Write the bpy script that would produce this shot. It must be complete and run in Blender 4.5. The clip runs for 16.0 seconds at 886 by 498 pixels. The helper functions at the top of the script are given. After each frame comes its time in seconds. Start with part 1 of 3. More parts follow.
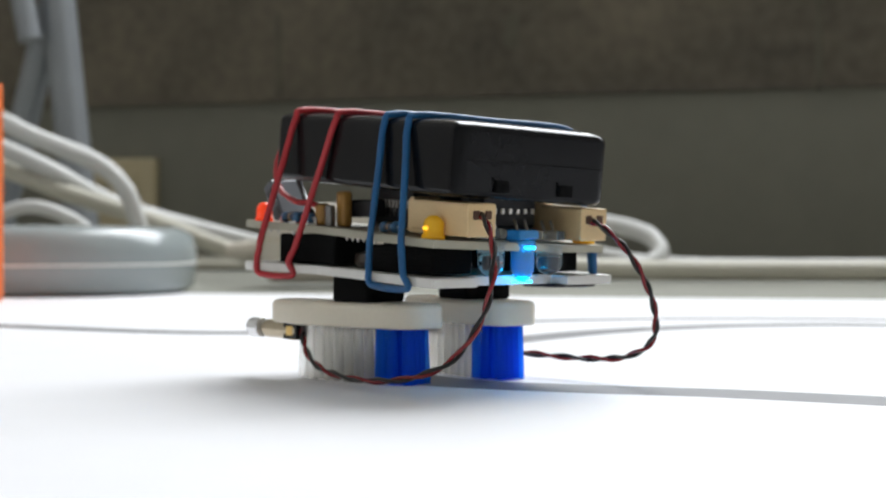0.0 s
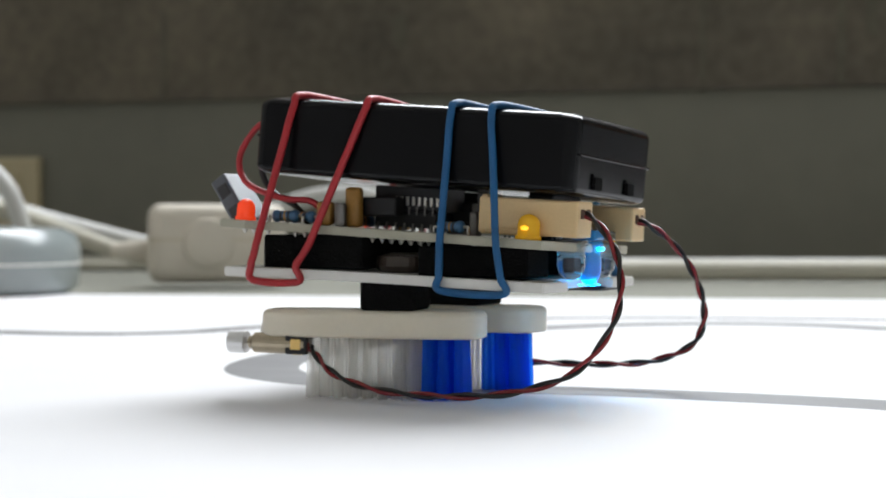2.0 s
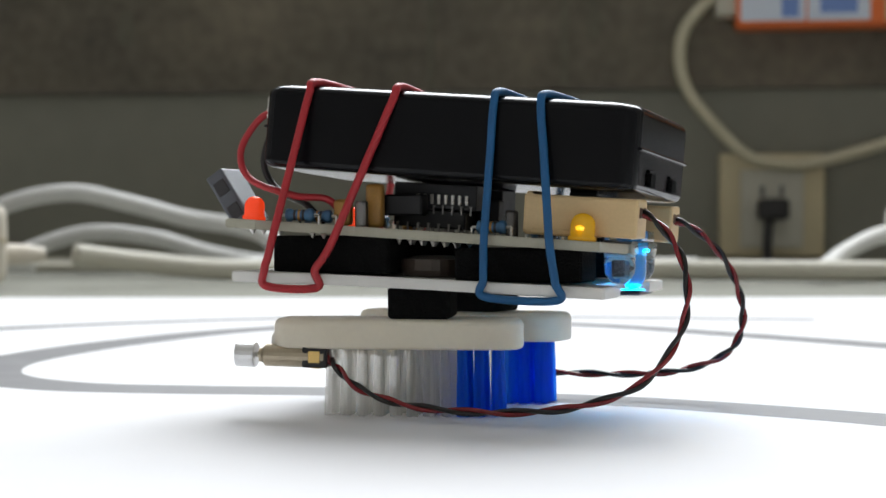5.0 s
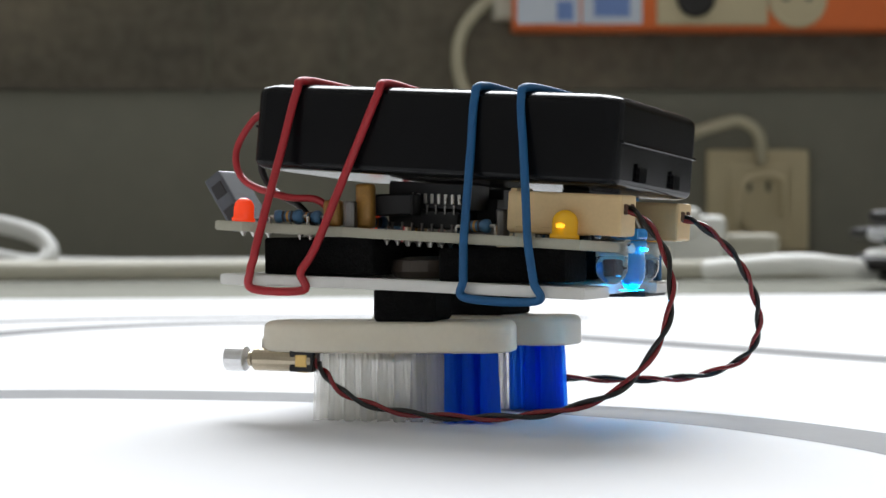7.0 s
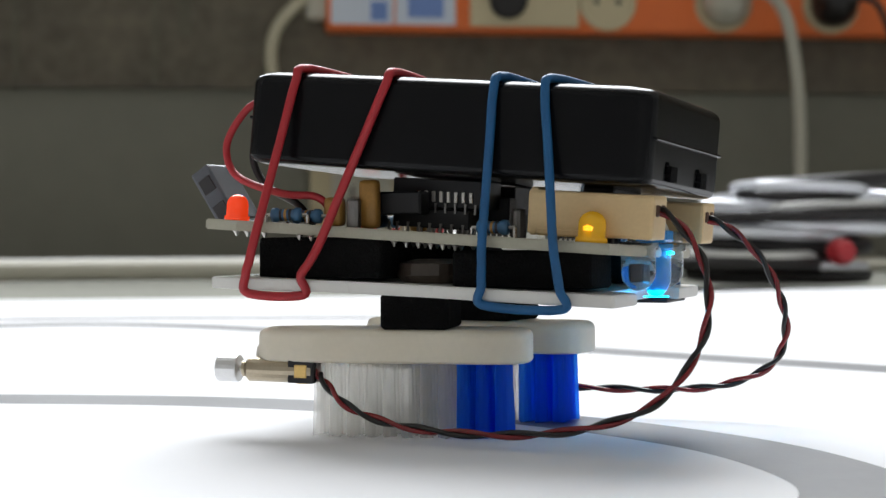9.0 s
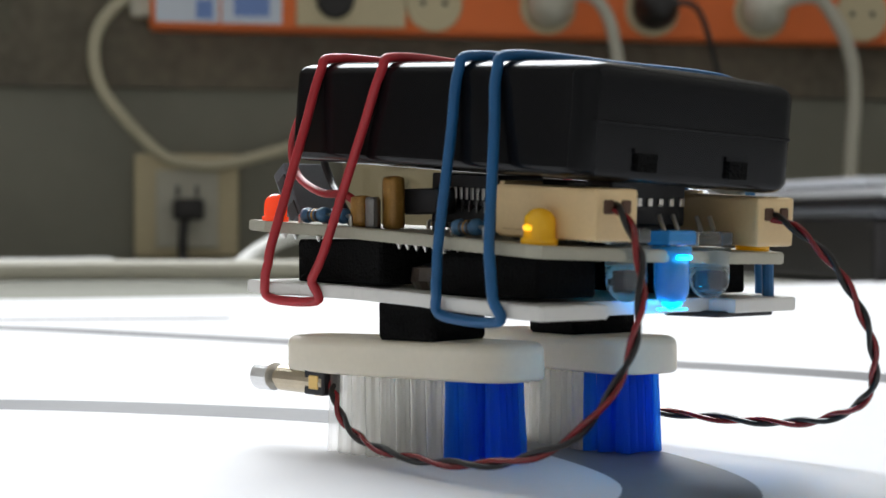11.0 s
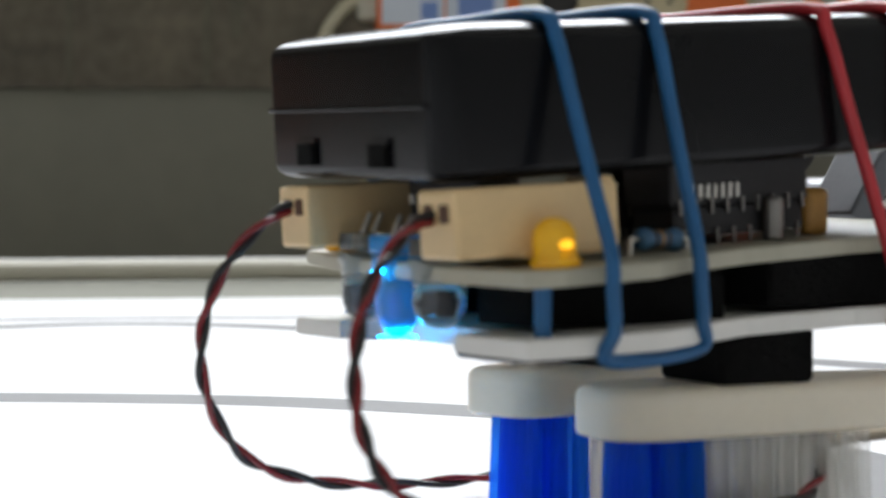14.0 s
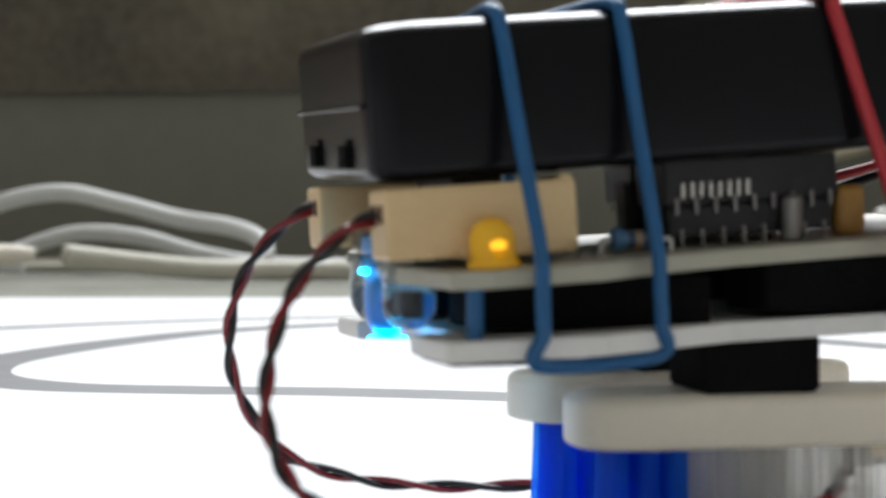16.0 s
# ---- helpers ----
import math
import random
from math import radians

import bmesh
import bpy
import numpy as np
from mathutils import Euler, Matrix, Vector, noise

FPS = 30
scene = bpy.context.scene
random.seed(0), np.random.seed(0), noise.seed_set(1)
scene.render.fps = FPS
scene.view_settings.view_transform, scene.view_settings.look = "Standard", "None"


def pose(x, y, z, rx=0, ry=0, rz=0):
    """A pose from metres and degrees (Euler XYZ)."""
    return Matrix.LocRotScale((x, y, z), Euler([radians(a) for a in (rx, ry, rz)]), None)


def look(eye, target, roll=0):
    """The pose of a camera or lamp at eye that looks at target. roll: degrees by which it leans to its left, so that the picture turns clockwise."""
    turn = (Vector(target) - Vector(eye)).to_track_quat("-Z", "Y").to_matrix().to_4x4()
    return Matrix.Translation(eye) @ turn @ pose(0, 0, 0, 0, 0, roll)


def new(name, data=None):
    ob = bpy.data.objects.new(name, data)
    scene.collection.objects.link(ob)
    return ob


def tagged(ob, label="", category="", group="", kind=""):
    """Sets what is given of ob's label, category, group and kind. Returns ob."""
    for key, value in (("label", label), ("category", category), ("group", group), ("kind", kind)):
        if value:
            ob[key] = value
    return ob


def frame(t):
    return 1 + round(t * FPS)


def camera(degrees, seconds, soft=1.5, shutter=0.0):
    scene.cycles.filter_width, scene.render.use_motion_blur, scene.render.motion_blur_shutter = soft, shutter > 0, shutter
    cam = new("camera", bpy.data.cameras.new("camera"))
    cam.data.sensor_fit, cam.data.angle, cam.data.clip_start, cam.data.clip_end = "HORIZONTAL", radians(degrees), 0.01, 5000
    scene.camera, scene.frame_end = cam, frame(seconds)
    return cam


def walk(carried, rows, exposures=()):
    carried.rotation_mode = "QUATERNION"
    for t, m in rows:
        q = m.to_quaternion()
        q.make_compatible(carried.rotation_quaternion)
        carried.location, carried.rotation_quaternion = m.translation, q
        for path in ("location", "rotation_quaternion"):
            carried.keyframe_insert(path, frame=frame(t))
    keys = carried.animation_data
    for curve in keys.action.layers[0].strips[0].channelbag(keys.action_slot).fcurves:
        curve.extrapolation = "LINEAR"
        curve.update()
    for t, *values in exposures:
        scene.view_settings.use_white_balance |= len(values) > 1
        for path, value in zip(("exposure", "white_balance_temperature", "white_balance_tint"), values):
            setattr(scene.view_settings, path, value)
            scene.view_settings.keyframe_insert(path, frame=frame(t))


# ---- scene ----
# ---- camera ----
LENS = 28.4
CAM_Z, CAM_PITCH = 0.0318, -0.78
cam = camera(LENS, 16.0, soft=1.35)
CAMERA_ROWS = [
    (0.0, -19.73),
    (0.5, -18.84),
    (1.0, -17.55),
    (1.5, -17.18),
    (2.0, -16.06),
    (2.5, -14.53),
    (3.0, -13.21),
    (3.5, -11.63),
    (4.0, -10.30),
    (4.2, -9.70),
    (6.3, -3.09),
    (6.5, -2.38),
    (7.0, 0.00),
    (7.5, 1.35),
    (8.0, 3.17),
    (8.2, 3.92),
    (10.3, 9.43),
    (10.5, 10.20),
    (11.0, 11.73),
    (11.5, 13.51),
    (12.0, 14.34),
    (12.5, 14.10),
    (13.0, 12.74),
    (13.5, 7.82),
    (14.0, 4.42),
    (14.5, 2.11),
    (15.0, -1.61),
    (15.5, -4.89),
    (16.0, -6.90),
]

cam.data.dof.use_dof = True
cam.data.dof.focus_distance = 0.265
cam.data.dof.aperture_fstop = 45.0
walk(cam, [(t, pose(0, 0, CAM_Z, 90 + CAM_PITCH, 0, -a)) for t, a in CAMERA_ROWS], [(0.0, 0.0), (16.0, 0.0)])

# ---- light: daylight through one wide window above the board wall ----
world = bpy.data.worlds.new("sky")
scene.world = world
world.use_nodes = True
_sky = world.node_tree.nodes.new("ShaderNodeTexSky")
_sky.sky_type, _sky.sun_disc = "NISHITA", False
_sky.sun_elevation, _sky.sun_rotation = radians(50), radians(0)
world.node_tree.links.new(_sky.outputs[0], world.node_tree.nodes["Background"].inputs[0])
world.node_tree.nodes["Background"].inputs[1].default_value = 0.12

WALL_Y = 1.5
WIN_Z0, WIN_Z1, WIN_X = 0.62, 2.60, 0.65


def lamp(name, m, sx, sy, power, colour):
    d = bpy.data.lights.new(name, "AREA")
    d.shape, d.size, d.size_y, d.energy, d.color = "RECTANGLE", sx, sy, power, colour
    ob = new(name, d)
    ob.matrix_world = m
    return ob


lamp("window_daylight", look((0, WALL_Y - 0.03, (WIN_Z0 + WIN_Z1) / 2), (0, 0, (WIN_Z0 + WIN_Z1) / 2)), 2 * WIN_X - 0.1, WIN_Z1 - WIN_Z0 - 0.1, 80, (0.935, 0.970, 1.0))

# ---- materials ----


def mat(name, col, rough=0.5, metal=0.0, var=0.15, scale=40.0, bump=0.0, bscale=300.0, spec=0.5, **more):
    """A node material: the colour varies at two scales, with optional fine relief."""
    m = bpy.data.materials.new(name)
    m.use_nodes = True
    n, l = m.node_tree.nodes, m.node_tree.links
    b = n["Principled BSDF"]
    co = n.new("ShaderNodeTexCoord")
    big, fine = n.new("ShaderNodeTexNoise"), n.new("ShaderNodeTexNoise")
    big.inputs["Scale"].default_value, fine.inputs["Scale"].default_value = scale, scale * 9
    for t in (big, fine):
        t.inputs["Detail"].default_value = 4
        l.new(co.outputs["Object"], t.inputs["Vector"])
    mix = n.new("ShaderNodeMix")
    mix.data_type = "FLOAT"
    mix.inputs[0].default_value = 0.4
    l.new(big.outputs[0], mix.inputs[2])
    l.new(fine.outputs[0], mix.inputs[3])
    ramp = n.new("ShaderNodeValToRGB")
    ramp.color_ramp.elements[0].position, ramp.color_ramp.elements[1].position = 0.3, 0.7
    ramp.color_ramp.elements[0].color = (*[c * (1 - var) for c in col], 1)
    ramp.color_ramp.elements[1].color = (*[min(1, c * (1 + var)) for c in col], 1)
    l.new(mix.outputs[0], ramp.inputs[0])
    l.new(ramp.outputs[0], b.inputs["Base Color"])
    b.inputs["Roughness"].default_value, b.inputs["Metallic"].default_value = rough, metal
    b.inputs["Specular IOR Level"].default_value = spec
    if rough < 0.9:
        rr = n.new("ShaderNodeMapRange")
        rr.inputs[3].default_value, rr.inputs[4].default_value = rough * 0.8, min(1, rough * 1.25)
        l.new(big.outputs[0], rr.inputs[0])
        l.new(rr.outputs[0], b.inputs["Roughness"])
    if bump:
        t = n.new("ShaderNodeTexNoise")
        t.inputs["Scale"].default_value, t.inputs["Detail"].default_value = bscale, 5
        l.new(co.outputs["Object"], t.inputs["Vector"])
        bp = n.new("ShaderNodeBump")
        bp.inputs["Strength"].default_value, bp.inputs["Distance"].default_value = bump, 0.001
        l.new(t.outputs[0], bp.inputs["Height"])
        l.new(bp.outputs[0], b.inputs["Normal"])
    for k, v in more.items():
        b.inputs[k.replace("_", " ")].default_value = v
    return m


def glow(name, col, strength, base):
    m = mat(name, base, 0.15, var=0.05)
    b = m.node_tree.nodes["Principled BSDF"]
    b.inputs["Emission Color"].default_value, b.inputs["Emission Strength"].default_value = (*col, 1), strength
    return m


PAPER = mat("paper", (0.77, 0.77, 0.79), 0.6, var=0.02, scale=6, bump=0.05, bscale=900, spec=0.25)
INK = mat("printed ink", (0.15, 0.15, 0.155), 0.45, var=0.1, scale=60, spec=0.5)
TABLE = mat("table laminate", (0.27, 0.27, 0.235), 0.85, var=0.12, scale=12, bump=0.1, spec=0.15)
WALL_LOW = mat("olive grey wall paint", (0.206, 0.200, 0.163), 0.75, var=0.08, scale=5, bump=0.3, bscale=60)
WALL_UP = mat("dark stained board", (0.130, 0.110, 0.078), 0.6, var=0.5, scale=9, bump=0.3, bscale=60)
ROOM = mat("room plaster", (0.60, 0.585, 0.555), 0.9, var=0.05, scale=3)
BLACK = mat("black abs plastic", (0.0052, 0.0054, 0.0064), 0.20, var=0.1, scale=30, spec=0.17)
FOAM = mat("black foam", (0.006, 0.006, 0.006), 0.95, var=0.3, scale=500, bump=0.8, bscale=2500, spec=0.1)
PLATE = mat("white acrylic", (0.75, 0.74, 0.70), 0.35, var=0.04, scale=90)
PCB = mat("white solder mask", (0.40, 0.385, 0.30), 0.4, var=0.08, scale=250, bump=0.1, bscale=2000)
HEAD = mat("ivory brush plastic", (0.80, 0.735, 0.60), 0.35, var=0.04, scale=120, Subsurface_Weight=0.4, Subsurface_Scale=0.003, Subsurface_Radius=(1.0, 0.95, 0.85))


def bristle(name, col, through_share):
    """Nylon filaments: part of the light scatters through them, part passes straight."""
    m = mat(name, col, 0.35, var=0.08, scale=400)
    n, l = m.node_tree.nodes, m.node_tree.links
    tr, tp, m1, m2 = n.new("ShaderNodeBsdfTranslucent"), n.new("ShaderNodeBsdfTransparent"), n.new("ShaderNodeMixShader"), n.new("ShaderNodeMixShader")
    tr.inputs[0].default_value = (*col, 1)
    tp.inputs[0].default_value = (*[c ** 0.5 for c in col], 1)
    m1.inputs[0].default_value, m2.inputs[0].default_value = 0.8, through_share
    l.new(n["Principled BSDF"].outputs[0], m1.inputs[1])
    l.new(tr.outputs[0], m1.inputs[2])
    l.new(m1.outputs[0], m2.inputs[1])
    l.new(tp.outputs[0], m2.inputs[2])
    l.new(m2.outputs[0], n["Material Output"].inputs[0])
    return m


BR_W = bristle("clear bristle", (0.99, 0.985, 0.97), 0.72)
BR_B = bristle("blue bristle", (0.05, 0.33, 0.93), 0.42)
CREAM = mat("cream nylon", (0.70, 0.51, 0.27), 0.45, var=0.06, scale=200, Subsurface_Weight=0.1, Subsurface_Scale=0.001, Subsurface_Radius=(1.0, 0.8, 0.6))
RED = mat("red rubber", (0.42, 0.020, 0.028), 0.45, var=0.12, scale=300)
REDW = mat("red wire", (0.20, 0.014, 0.018), 0.2, var=0.2, scale=300)
BLUE = mat("blue rubber", (0.006, 0.095, 0.245), 0.5, var=0.12, scale=300)
BLKW = mat("black wire", (0.010, 0.008, 0.008), 0.4, var=0.2, scale=300)
STEEL = mat("nickel steel", (0.62, 0.60, 0.56), 0.28, 1.0, var=0.08, scale=300)
BRASS = mat("brass", (0.70, 0.48, 0.18), 0.3, 1.0, var=0.1, scale=300)
CHIP = mat("chip epoxy", (0.009, 0.009, 0.011), 0.5, var=0.15, scale=400)
MOTOR = mat("tan plated steel", (0.50, 0.43, 0.32), 0.32, 1.0, var=0.1, scale=300)
WEIGHT = mat("polished tungsten", (0.80, 0.80, 0.80), 0.35, 0.85, var=0.06, scale=300)
PIN = mat("tinned pin", (0.26, 0.25, 0.24), 0.45, 1.0, var=0.1, scale=300)
RESB = mat("blue resistor lacquer", (0.05, 0.14, 0.26), 0.35, var=0.15, scale=400)
AMBER = mat("amber capacitor", (0.42, 0.22, 0.05), 0.4, var=0.2, scale=300)
CLEAR = mat("clear epoxy", (0.88, 0.95, 1.0), 0.06, var=0.02, Transmission_Weight=0.95, IOR=1.35)
DIE = mat("dark photodiode", (0.03, 0.028, 0.03), 0.3, var=0.1)
GLUE = mat("hot glue", (0.80, 0.76, 0.67), 0.3, var=0.06, scale=200, Transmission_Weight=0.1)
LED_Y = glow("amber lens", (1.0, 0.42, 0.0), 0.10, (0.70, 0.41, 0.02))
LED_YC = glow("amber die", (1.0, 0.48, 0.01), 1.3, (0.8, 0.5, 0.05))
LED_R = glow("red lens", (1.0, 0.06, 0.01), 0.5, (0.75, 0.06, 0.02))
LED_B = glow("blue lens", (0.02, 0.42, 1.0), 0.05, (0.07, 0.33, 0.66))
LED_B.node_tree.nodes["Principled BSDF"].inputs["Transmission Weight"].default_value = 0.5
LED_BC = glow("blue die", (0.0, 0.42, 1.0), 42.0, (0.2, 0.6, 1.0))
SILVER = mat("silver plastic", (0.74, 0.76, 0.80), 0.3, 0.5, var=0.05)
GREYSW = mat("zinc shell", (0.10, 0.107, 0.12), 0.35, 0.2, var=0.1, scale=200)
WCABLE = mat("white cable jacket", (0.60, 0.60, 0.58), 0.4, var=0.05, scale=60)
WHITEP = mat("white plastic", (0.80, 0.80, 0.77), 0.4, var=0.04, scale=60)
CORD = mat("off white cord", (0.50, 0.48, 0.40), 0.45, var=0.05, scale=80)
AGED = mat("aged off white cord", (0.50, 0.46, 0.33), 0.45, var=0.05, scale=80)
BEIGE = mat("yellowed outlet plastic", (0.55, 0.47, 0.30), 0.45, var=0.05, scale=40)
ORANGE = mat("orange plastic", (0.76, 0.16, 0.03), 0.45, var=0.06, scale=40)
DISC = mat("pale grey plastic", (0.29, 0.325, 0.325), 0.2, var=0.05, scale=40)
TAN = mat("ivory adapter plastic", (0.68, 0.63, 0.54), 0.45, var=0.04, scale=50)
METAL = mat("painted grey steel", (0.30, 0.32, 0.34), 0.3, 0.3, var=0.08, scale=40)
LABEL = mat("printed label", (0.62, 0.67, 0.76), 0.5, var=0.03, scale=30)
LABELB = mat("blue print", (0.17, 0.27, 0.58), 0.5, var=0.05, scale=30)
GLASS = mat("window glass", (0.95, 0.97, 1.0), 0.05, var=0.01, Transmission_Weight=1.0)

# ---- mesh helpers ----
MM = 0.001


def part(name, bm, material, parent=None, label="", smooth=False):
    me = bpy.data.meshes.new(name)
    if smooth:
        for f in bm.faces:
            f.smooth = True
    bm.normal_update()
    bm.to_mesh(me)
    bm.free()
    me.materials.append(material)
    ob = new(name, me)
    if parent is not None:
        ob.parent = parent
    if label:
        tagged(ob, label)
    return ob


def soften(ob):
    """Even shading on the flats, rounded shading on the bevels only."""
    w = ob.modifiers.new("even_normals", "WEIGHTED_NORMAL")
    w.weight, w.keep_sharp = 100, False
    return ob


def shift(bm, m):
    bmesh.ops.transform(bm, matrix=m, verts=bm.verts)
    return bm


def box(sx, sy, sz, bev=0.0, seg=2, at=(0, 0, 0), m=None):
    """A box with its centre at a place, edges rounded."""
    bm = bmesh.new()
    bmesh.ops.create_cube(bm, size=1)
    bmesh.ops.scale(bm, vec=(sx, sy, sz), verts=bm.verts)
    if bev:
        bmesh.ops.bevel(bm, geom=bm.edges[:], offset=bev, segments=seg, profile=0.6, affect="EDGES")
    shift(bm, Matrix.Translation(at))
    if m is not None:
        shift(bm, m)
    return bm


def join(*bms):
    out = bms[0]
    for b in bms[1:]:
        me = bpy.data.meshes.new("tmp")
        b.to_mesh(me)
        b.free()
        out.from_mesh(me)
        bpy.data.meshes.remove(me)
    return out


def turned(profile, n=20, m=None):
    """A lathe body round z from (radius, height) pairs, closed at both ends."""
    bm = bmesh.new()
    rings = [[bm.verts.new((r * math.cos(6.283185 * k / n), r * math.sin(6.283185 * k / n), z)) for k in range(n)] for r, z in profile]
    for a, b in zip(rings, rings[1:]):
        for k in range(n):
            bm.faces.new((a[k], a[(k + 1) % n], b[(k + 1) % n], b[k]))
    bm.faces.new(rings[0][::-1])
    bm.faces.new(rings[-1])
    if m is not None:
        shift(bm, m)
    return bm


def along(a, b):
    """The pose at a whose z points at b."""
    a, b = Vector(a), Vector(b)
    return Matrix.Translation(a) @ (b - a).to_track_quat("Z", "Y").to_matrix().to_4x4()


def rod(a, b, r, n=12):
    return turned([(r, 0), (r, (Vector(b) - Vector(a)).length)], n, along(a, b))


def smooth_path(pts, per=10, closed=False):
    """Catmull-Rom through the points."""
    p = [Vector(q) for q in pts]
    k = len(p)
    out = []
    for i in range(k if closed else k - 1):
        q = [p[(i + j) % k] if closed else p[min(max(i + j, 0), k - 1)] for j in (-1, 0, 1, 2)]
        for s in range(per):
            t = s / per
            out.append(0.5 * ((2 * q[1]) + (q[2] - q[0]) * t + (2 * q[0] - 5 * q[1] + 4 * q[2] - q[3]) * t * t + (3 * q[1] - q[0] - 3 * q[2] + q[3]) * t ** 3))
    if not closed:
        out.append(p[-1])
    return out


def tube(path, r, n=8, closed=False, flat=1.0):
    """A cord of radius r along a path."""
    bm = bmesh.new()
    rings = []
    k = len(path)
    up = Vector((0, 0, 1))
    side = None
    for i, c in enumerate(path):
        d = (path[(i + 1) % k] - path[i - 1]) if closed else (path[min(i + 1, k - 1)] - path[max(i - 1, 0)])
        d.normalize()
        if side is None:
            side = d.cross(up if abs(d.z) < 0.9 else Vector((1, 0, 0))).normalized()
        side = (side - d * side.dot(d)).normalized()
        o = d.cross(side)
        rings.append([bm.verts.new(c + (side * math.cos(6.283185 * j / n) + o * math.sin(6.283185 * j / n) * flat) * r) for j in range(n)])
    for i in range(k if closed else k - 1):
        a, b = rings[i], rings[(i + 1) % k]
        for j in range(n):
            bm.faces.new((a[j], a[(j + 1) % n], b[(j + 1) % n], b[j]))
    if not closed:
        bm.faces.new(rings[0][::-1])
        bm.faces.new(rings[-1])
    for f in bm.faces:
        f.smooth = True
    return bm


def slab(outline, z0, z1, bev=0.0, seg=2):
    """A plate of the outline's shape."""
    bm = bmesh.new()
    f = bm.faces.new([bm.verts.new((x, y, z0)) for x, y in outline])
    ex = bmesh.ops.extrude_face_region(bm, geom=[f])
    bmesh.ops.translate(bm, vec=(0, 0, z1 - z0), verts=[v for v in ex["geom"] if isinstance(v, bmesh.types.BMVert)])
    bmesh.ops.recalc_face_normals(bm, faces=bm.faces)
    if bev:
        rim = [e for e in bm.edges if abs(e.verts[0].co.z - e.verts[1].co.z) < 1e-9]
        bmesh.ops.bevel(bm, geom=rim, offset=bev, segments=seg, affect="EDGES")
    return bm


def empty(name, m=None, **tags):
    ob = new(name)
    ob.empty_display_size = 0.01
    if m is not None:
        ob.matrix_world = m
    return tagged(ob, **tags)


# ---- the room ----
table = empty("table", pose(0, 0, 0), label="pale grey laminate table against the wall", category="table")
part("tabletop", box(3.2, 2.7, 0.03, 0.003, at=(0, WALL_Y - 1.35, -0.0175)), TABLE, table)
for x in (-1.5, 1.5):
    for y in (WALL_Y - 2.6, WALL_Y - 0.1):
        part("leg", box(0.05, 0.05, 0.716, 0.004, at=(x, y, -0.3925)), mat("table leg steel", (0.2, 0.2, 0.2), 0.4, 0.5), table)
part("wall_north", box(4.4, 0.1, 0.897, at=(0, WALL_Y + 0.05, -0.3015)), WALL_LOW)
tagged(bpy.data.objects["wall_north"], "olive grey painted wall behind the table", "wall", kind="structure")
board = part("wall_north_board", box(4.4, 0.106, 0.470, at=(0, WALL_Y + 0.047, 0.3825)), WALL_UP)
tagged(board, "dark brown stained board panel above the grey wall", "wall panel", kind="structure")
part("wall_north_upper", box(4.4, 0.1, 0.25, at=(0, WALL_Y + 0.05, WIN_Z1 + 0.125)), ROOM)
tagged(bpy.data.objects["wall_north_upper"], "pale plaster wall above the window", "wall", kind="structure")
for s in (-1, 1):
    w = part("wall_north_pier", box(2.2 - WIN_X, 0.1, WIN_Z1 - WIN_Z0, at=(s * (2.2 + WIN_X) / 2, WALL_Y + 0.05, (WIN_Z0 + WIN_Z1) / 2)), ROOM)
    tagged(w, "pale plaster wall beside the window", "wall", kind="structure")
    w = part("wall_west" if s < 0 else "wall_east", box(0.1, 4.6, 3.6, at=(s * 2.25, WALL_Y - 2.2, 1.05)), ROOM)
    tagged(w, "plain pale plaster side wall", "wall", kind="structure")
tagged(part("wall_south", box(4.6, 0.1, 3.6, at=(0, WALL_Y - 4.55, 1.05)), ROOM), "plain pale plaster wall", "wall", kind="structure")
tagged(part("ceiling", box(4.6, 4.7, 0.1, at=(0, WALL_Y - 2.2, 2.90)), ROOM), "plain pale ceiling", "ceiling", kind="structure")
tagged(part("floor", box(4.6, 4.7, 0.1, at=(0, WALL_Y - 2.2, -0.80)), ROOM), "plain grey floor", "floor", kind="structure")
win = empty("window_1", pose(0, WALL_Y + 0.05, 0), label="tall window with a white frame above the boards", category="window", kind="structure")
for x in (-WIN_X + 0.02, 0.0, WIN_X - 0.02):
    part("frame_post", box(0.04, 0.05, WIN_Z1 - WIN_Z0 - 0.08, 0.003, at=(x, 0, (WIN_Z0 + WIN_Z1) / 2)), WHITEP, win)
for z in (WIN_Z0 + 0.02, WIN_Z1 - 0.02):
    part("frame_rail", box(2 * WIN_X, 0.052, 0.04, 0.003, at=(0, 0, z)), WHITEP, win)
for x in (-WIN_X / 2, WIN_X / 2):
    p = part("pane", box(WIN_X - 0.06, 0.004, WIN_Z1 - WIN_Z0 - 0.08, at=(x, 0.01, (WIN_Z0 + WIN_Z1) / 2)), GLASS, win)
    p.visible_shadow = False

# faint upright seams and scuffs of the board panel
for x, z, w, h in ((-0.70, 0.19, 0.006, 0.08), (-0.47, 0.205, 0.012, 0.03), (-0.06, 0.23, 0.010, 0.08), (-0.085, 0.2, 0.006, 0.10), (-0.2, 0.19, 0.005, 0.09), (0.2, 0.17, 0.005, 0.035)):
    part("scuff", box(w, 0.0012, h, 0.0004, 1, at=(x, WALL_Y - 0.0063, z)), mat("scuffed board", (0.11, 0.10, 0.070), 0.6, var=0.3, scale=60), board)

# ---- the sheet of paper with its printed track ----
paper = part("paper_sheet", slab([(-0.75, -0.25), (0.75, -0.25), (0.75, 1.02), (0.45, 0.925), (0.2, 0.815), (0.0, 0.775), (-0.37, 0.73), (-0.75, 0.70)], -0.0005, 0.0), PAPER)
tagged(paper, "large white paper sheet with a printed grey track", "paper")


